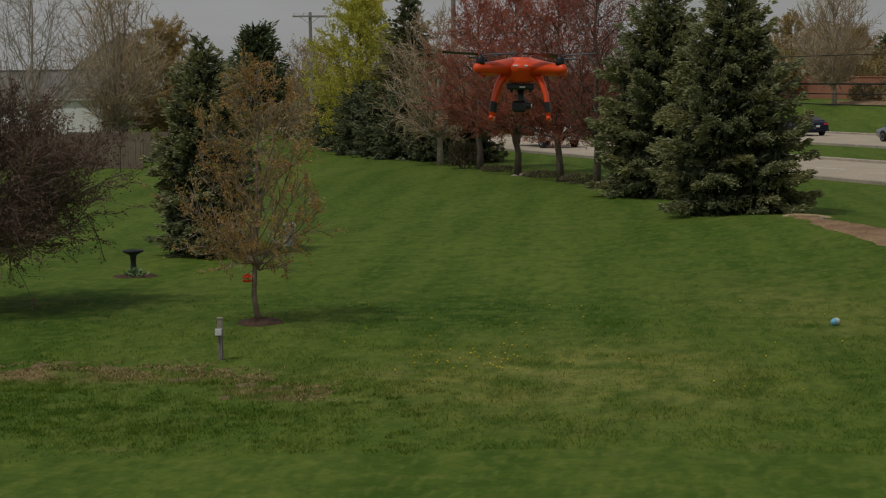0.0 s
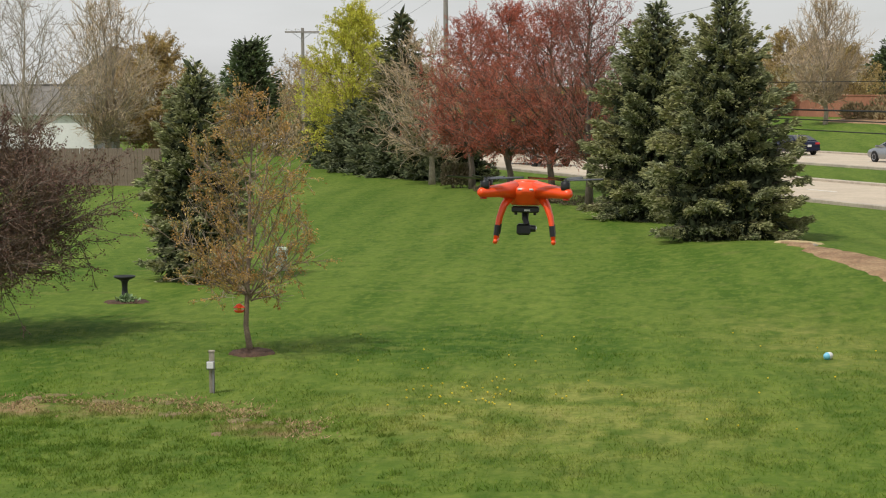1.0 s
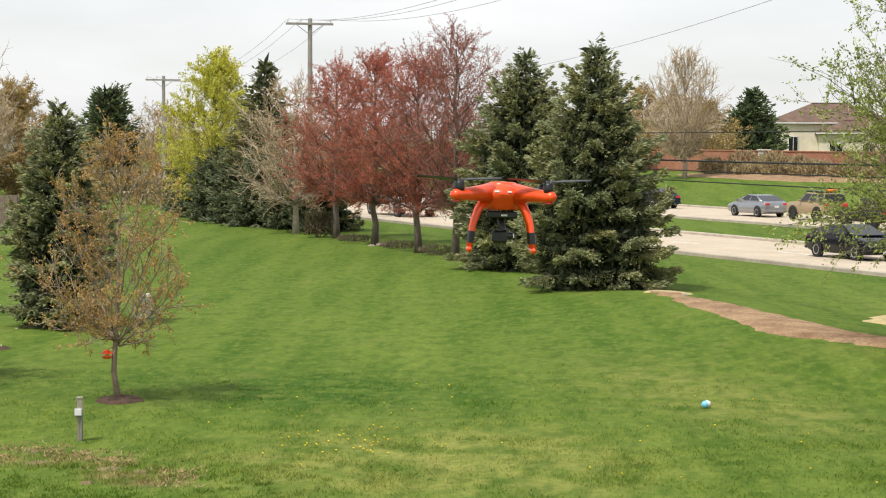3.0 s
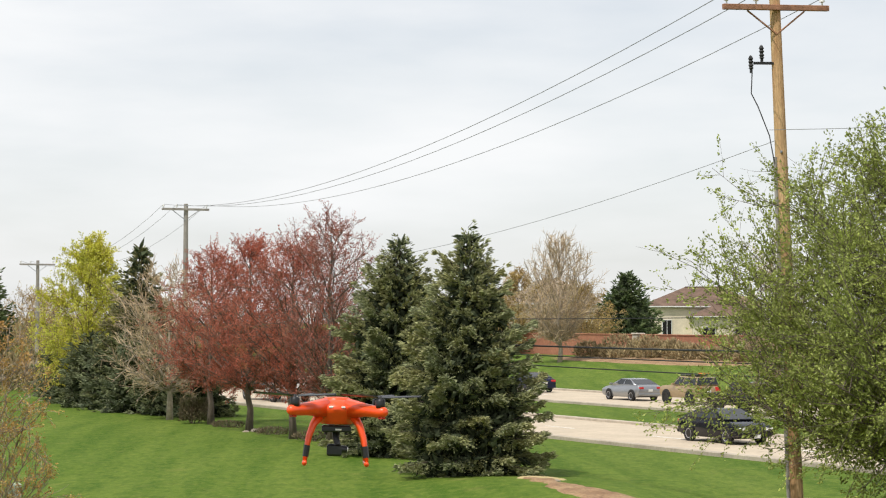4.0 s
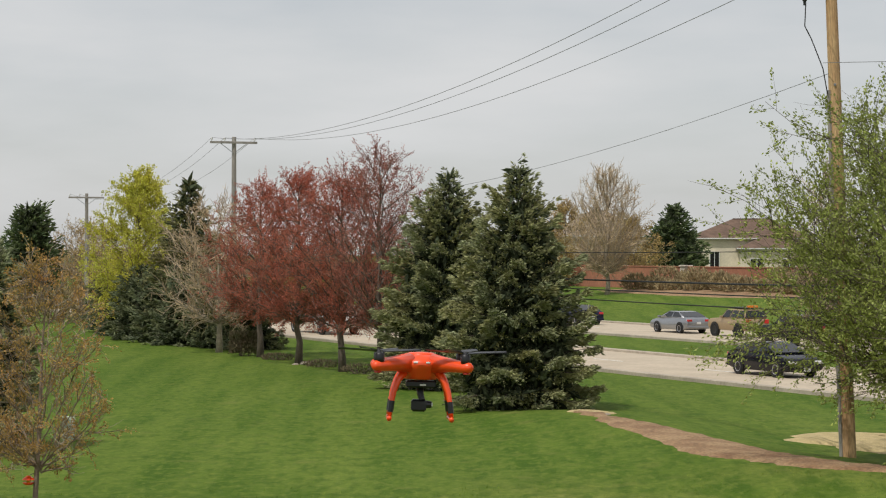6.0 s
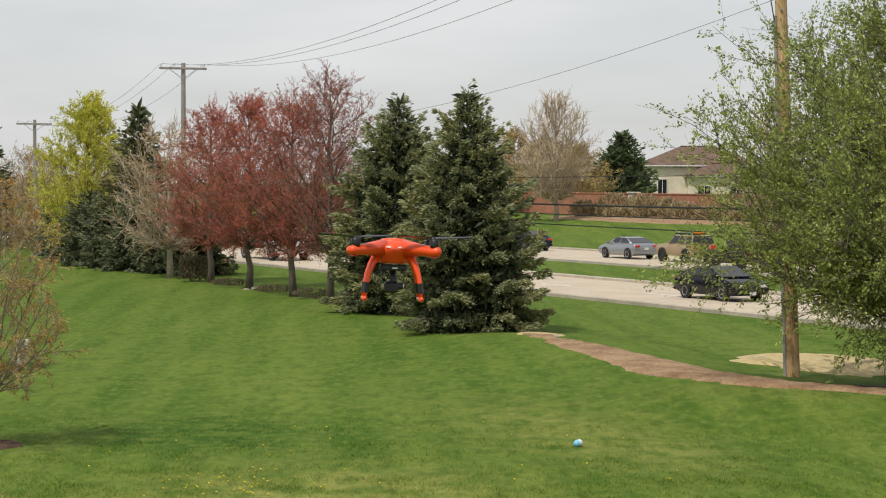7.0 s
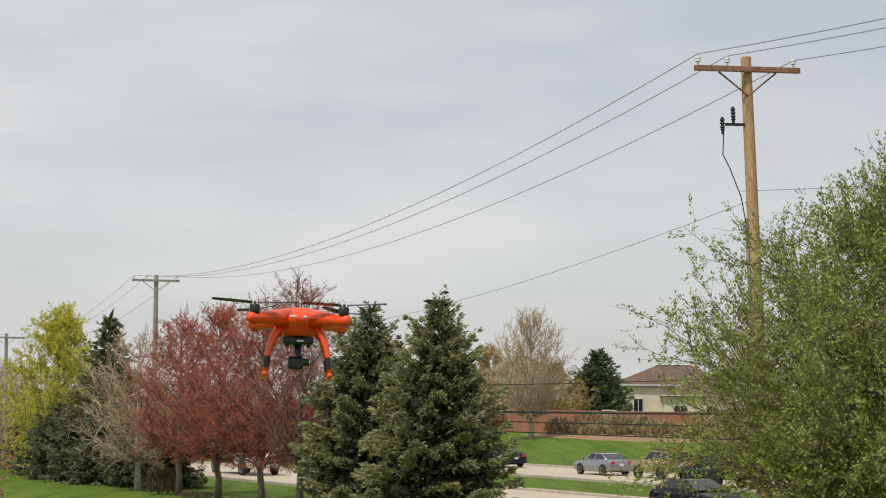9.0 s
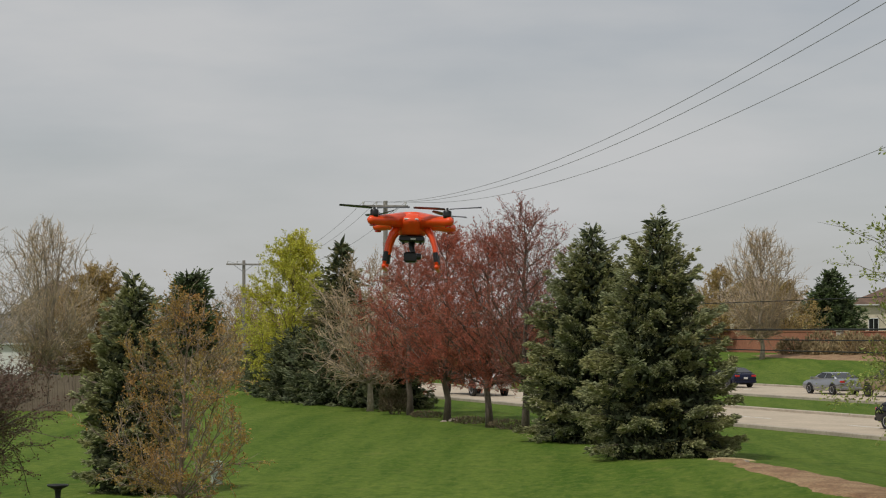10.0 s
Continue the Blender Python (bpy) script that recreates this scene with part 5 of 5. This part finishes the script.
# ---- far woods and grass ----
def far_woods():
    rng = np.random.default_rng(77)
    twigs, trunks = Shape(), Shape()
    P, W = [], []
    for i in range(125):
        az = radians(rng.uniform(-27, 22))
        d = rng.uniform(300, 430)
        x, y = d * math.sin(az), d * math.cos(az)
        h = rng.uniform(4.5, 8.5)
        r = h * rng.uniform(0.32, 0.5)
        z0 = 1.6 if az > radians(-8) else 0
        trunks.tube([(x, y, z0 - 0.2), (x, y, z0 + h * 0.7)], [0.2, 0.08], 5, False)
        u = rng.normal(0, 1, (200, 3))
        u /= np.linalg.norm(u, axis=1)[:, None]
        u *= rng.uniform(0.2, 1, (200, 1)) ** 0.5
        P.append(u * np.array([r, r, h * 0.5]) + np.array([x, y, z0 + h * 0.48]))
        W.append(u * 0.6 + np.array([0, 0, 0.5]) + rng.normal(0, 0.5, (200, 3)))
    twigs.spikes(np.concatenate(P), np.concatenate(W), 1.3, 0.07, rng)
    t = thing("far_woods", pose(0, 0, 0), "distant line of bare brown and olive trees", "woods", kind="stuff")
    tagged(part("trunk", trunks, BARK, t), kind="stuff")
    tagged(part("crown", twigs, FAR_WOOD, t), kind="stuff")


far_woods()


def grass():
    rng = np.random.default_rng(99)
    V = []
    for d0, d1, per, size in ((23, 31, 650, 0.044), (31, 42, 330, 0.044)):
        area = 0.5 * (d1 ** 2 - d0 ** 2) * radians(40)
        n = int(area * per)
        d = np.sqrt(rng.uniform(d0 ** 2, d1 ** 2, n))
        a = np.radians(rng.uniform(-23, 17, n))
        x, y = d * np.sin(a), d * np.cos(a)
        clump = np.array([noise.noise((px * 0.9, py * 0.9, 0.0)) for px, py in zip(x, y)])
        keep = rng.uniform(0, 1, n) < (0.45 + 0.9 * clump) * np.clip((42 - d) / 11, 0, 1)
        x, y, clump = x[keep], y[keep], clump[keep]
        z = np.array([ground_z(px, py) for px, py in zip(x, y)])
        n = len(x)
        h = size * rng.uniform(0.5, 1.2, n) * (1 + 0.5 * clump)
        w = size * 0.17 * rng.uniform(0.7, 1.4, n)
        t = rng.uniform(0, 6.283, n)
        lx, ly = rng.normal(0, 0.85, n) * h, rng.normal(0, 0.85, n) * h
        V.append(np.stack([np.stack([x + w * np.cos(t), y + w * np.sin(t), z - 0.01], 1), np.stack([x - w * np.cos(t), y - w * np.sin(t), z - 0.01], 1), np.stack([x + lx, y + ly, z + h], 1)], 1).reshape(-1, 3))
    # rougher, taller tufts on the unmown strip by the thatch
    m = 520
    cx, cy = rng.uniform(-13.5, -3.5, m), rng.uniform(22.5, 28.0, m)
    x, y = (np.repeat(c, 26) + rng.normal(0, 0.075, m * 26) for c in (cx, cy))
    n = len(x)
    h = 0.055 * rng.uniform(0.5, 1.3, n)
    w, t = 0.010 * rng.uniform(0.7, 1.4, n), rng.uniform(0, 6.283, n)
    z = np.array([ground_z(px, py) for px, py in zip(x, y)])
    lx, ly = rng.normal(0, 0.5, n) * h, rng.normal(0, 0.5, n) * h
    V.append(np.stack([np.stack([x + w * np.cos(t), y + w * np.sin(t), z - 0.01], 1), np.stack([x - w * np.cos(t), y - w * np.sin(t), z - 0.01], 1), np.stack([x + lx, y + ly, z + h], 1)], 1).reshape(-1, 3))
    v = np.concatenate(V)
    s = Shape()
    s.add(v, np.arange(len(v)).reshape(-1, 3))
    tagged(part("grass", s, BLADES), "short green grass blades of the mown lawn", "grass", kind="stuff")


grass()


def dead_grass():
    """Brown dead blades strewn along the worn strip."""
    rng = np.random.default_rng(17)
    n = 6500
    f = rng.uniform(0, 1, n)
    x = -13.2 + 8.0 * f + rng.normal(0, 0.15, n)
    y = 28.3 + 0.5 * np.sin(f * 3) - 1.7 * np.clip(f - 0.72, 0, 1) / 0.28 + rng.normal(0, 0.45, n)
    keep = np.array([noise.noise((px * 1.7, py * 1.7, 5.0)) for px, py in zip(x, y)]) > -0.05
    x, y = x[keep], y[keep]
    n = len(x)
    z = np.array([ground_z(px, py) for px, py in zip(x, y)])
    t, h, w = rng.uniform(0, 6.283, n), rng.uniform(0.015, 0.05, n), 0.012 * rng.uniform(0.6, 1.4, n)
    lx, ly = rng.normal(0, 0.05, n), rng.normal(0, 0.05, n)
    v = np.stack([np.stack([x + w * np.cos(t), y + w * np.sin(t), z - 0.005], 1), np.stack([x - w * np.cos(t), y - w * np.sin(t), z - 0.005], 1), np.stack([x + lx, y + ly, z + h], 1)], 1).reshape(-1, 3)
    s = Shape()
    s.add(v, np.arange(len(v)).reshape(-1, 3))
    tagged(part("dead_grass", s, STRAW_BROWN), "brown dead grass blades along a worn strip", "dead grass", kind="stuff")


dead_grass()
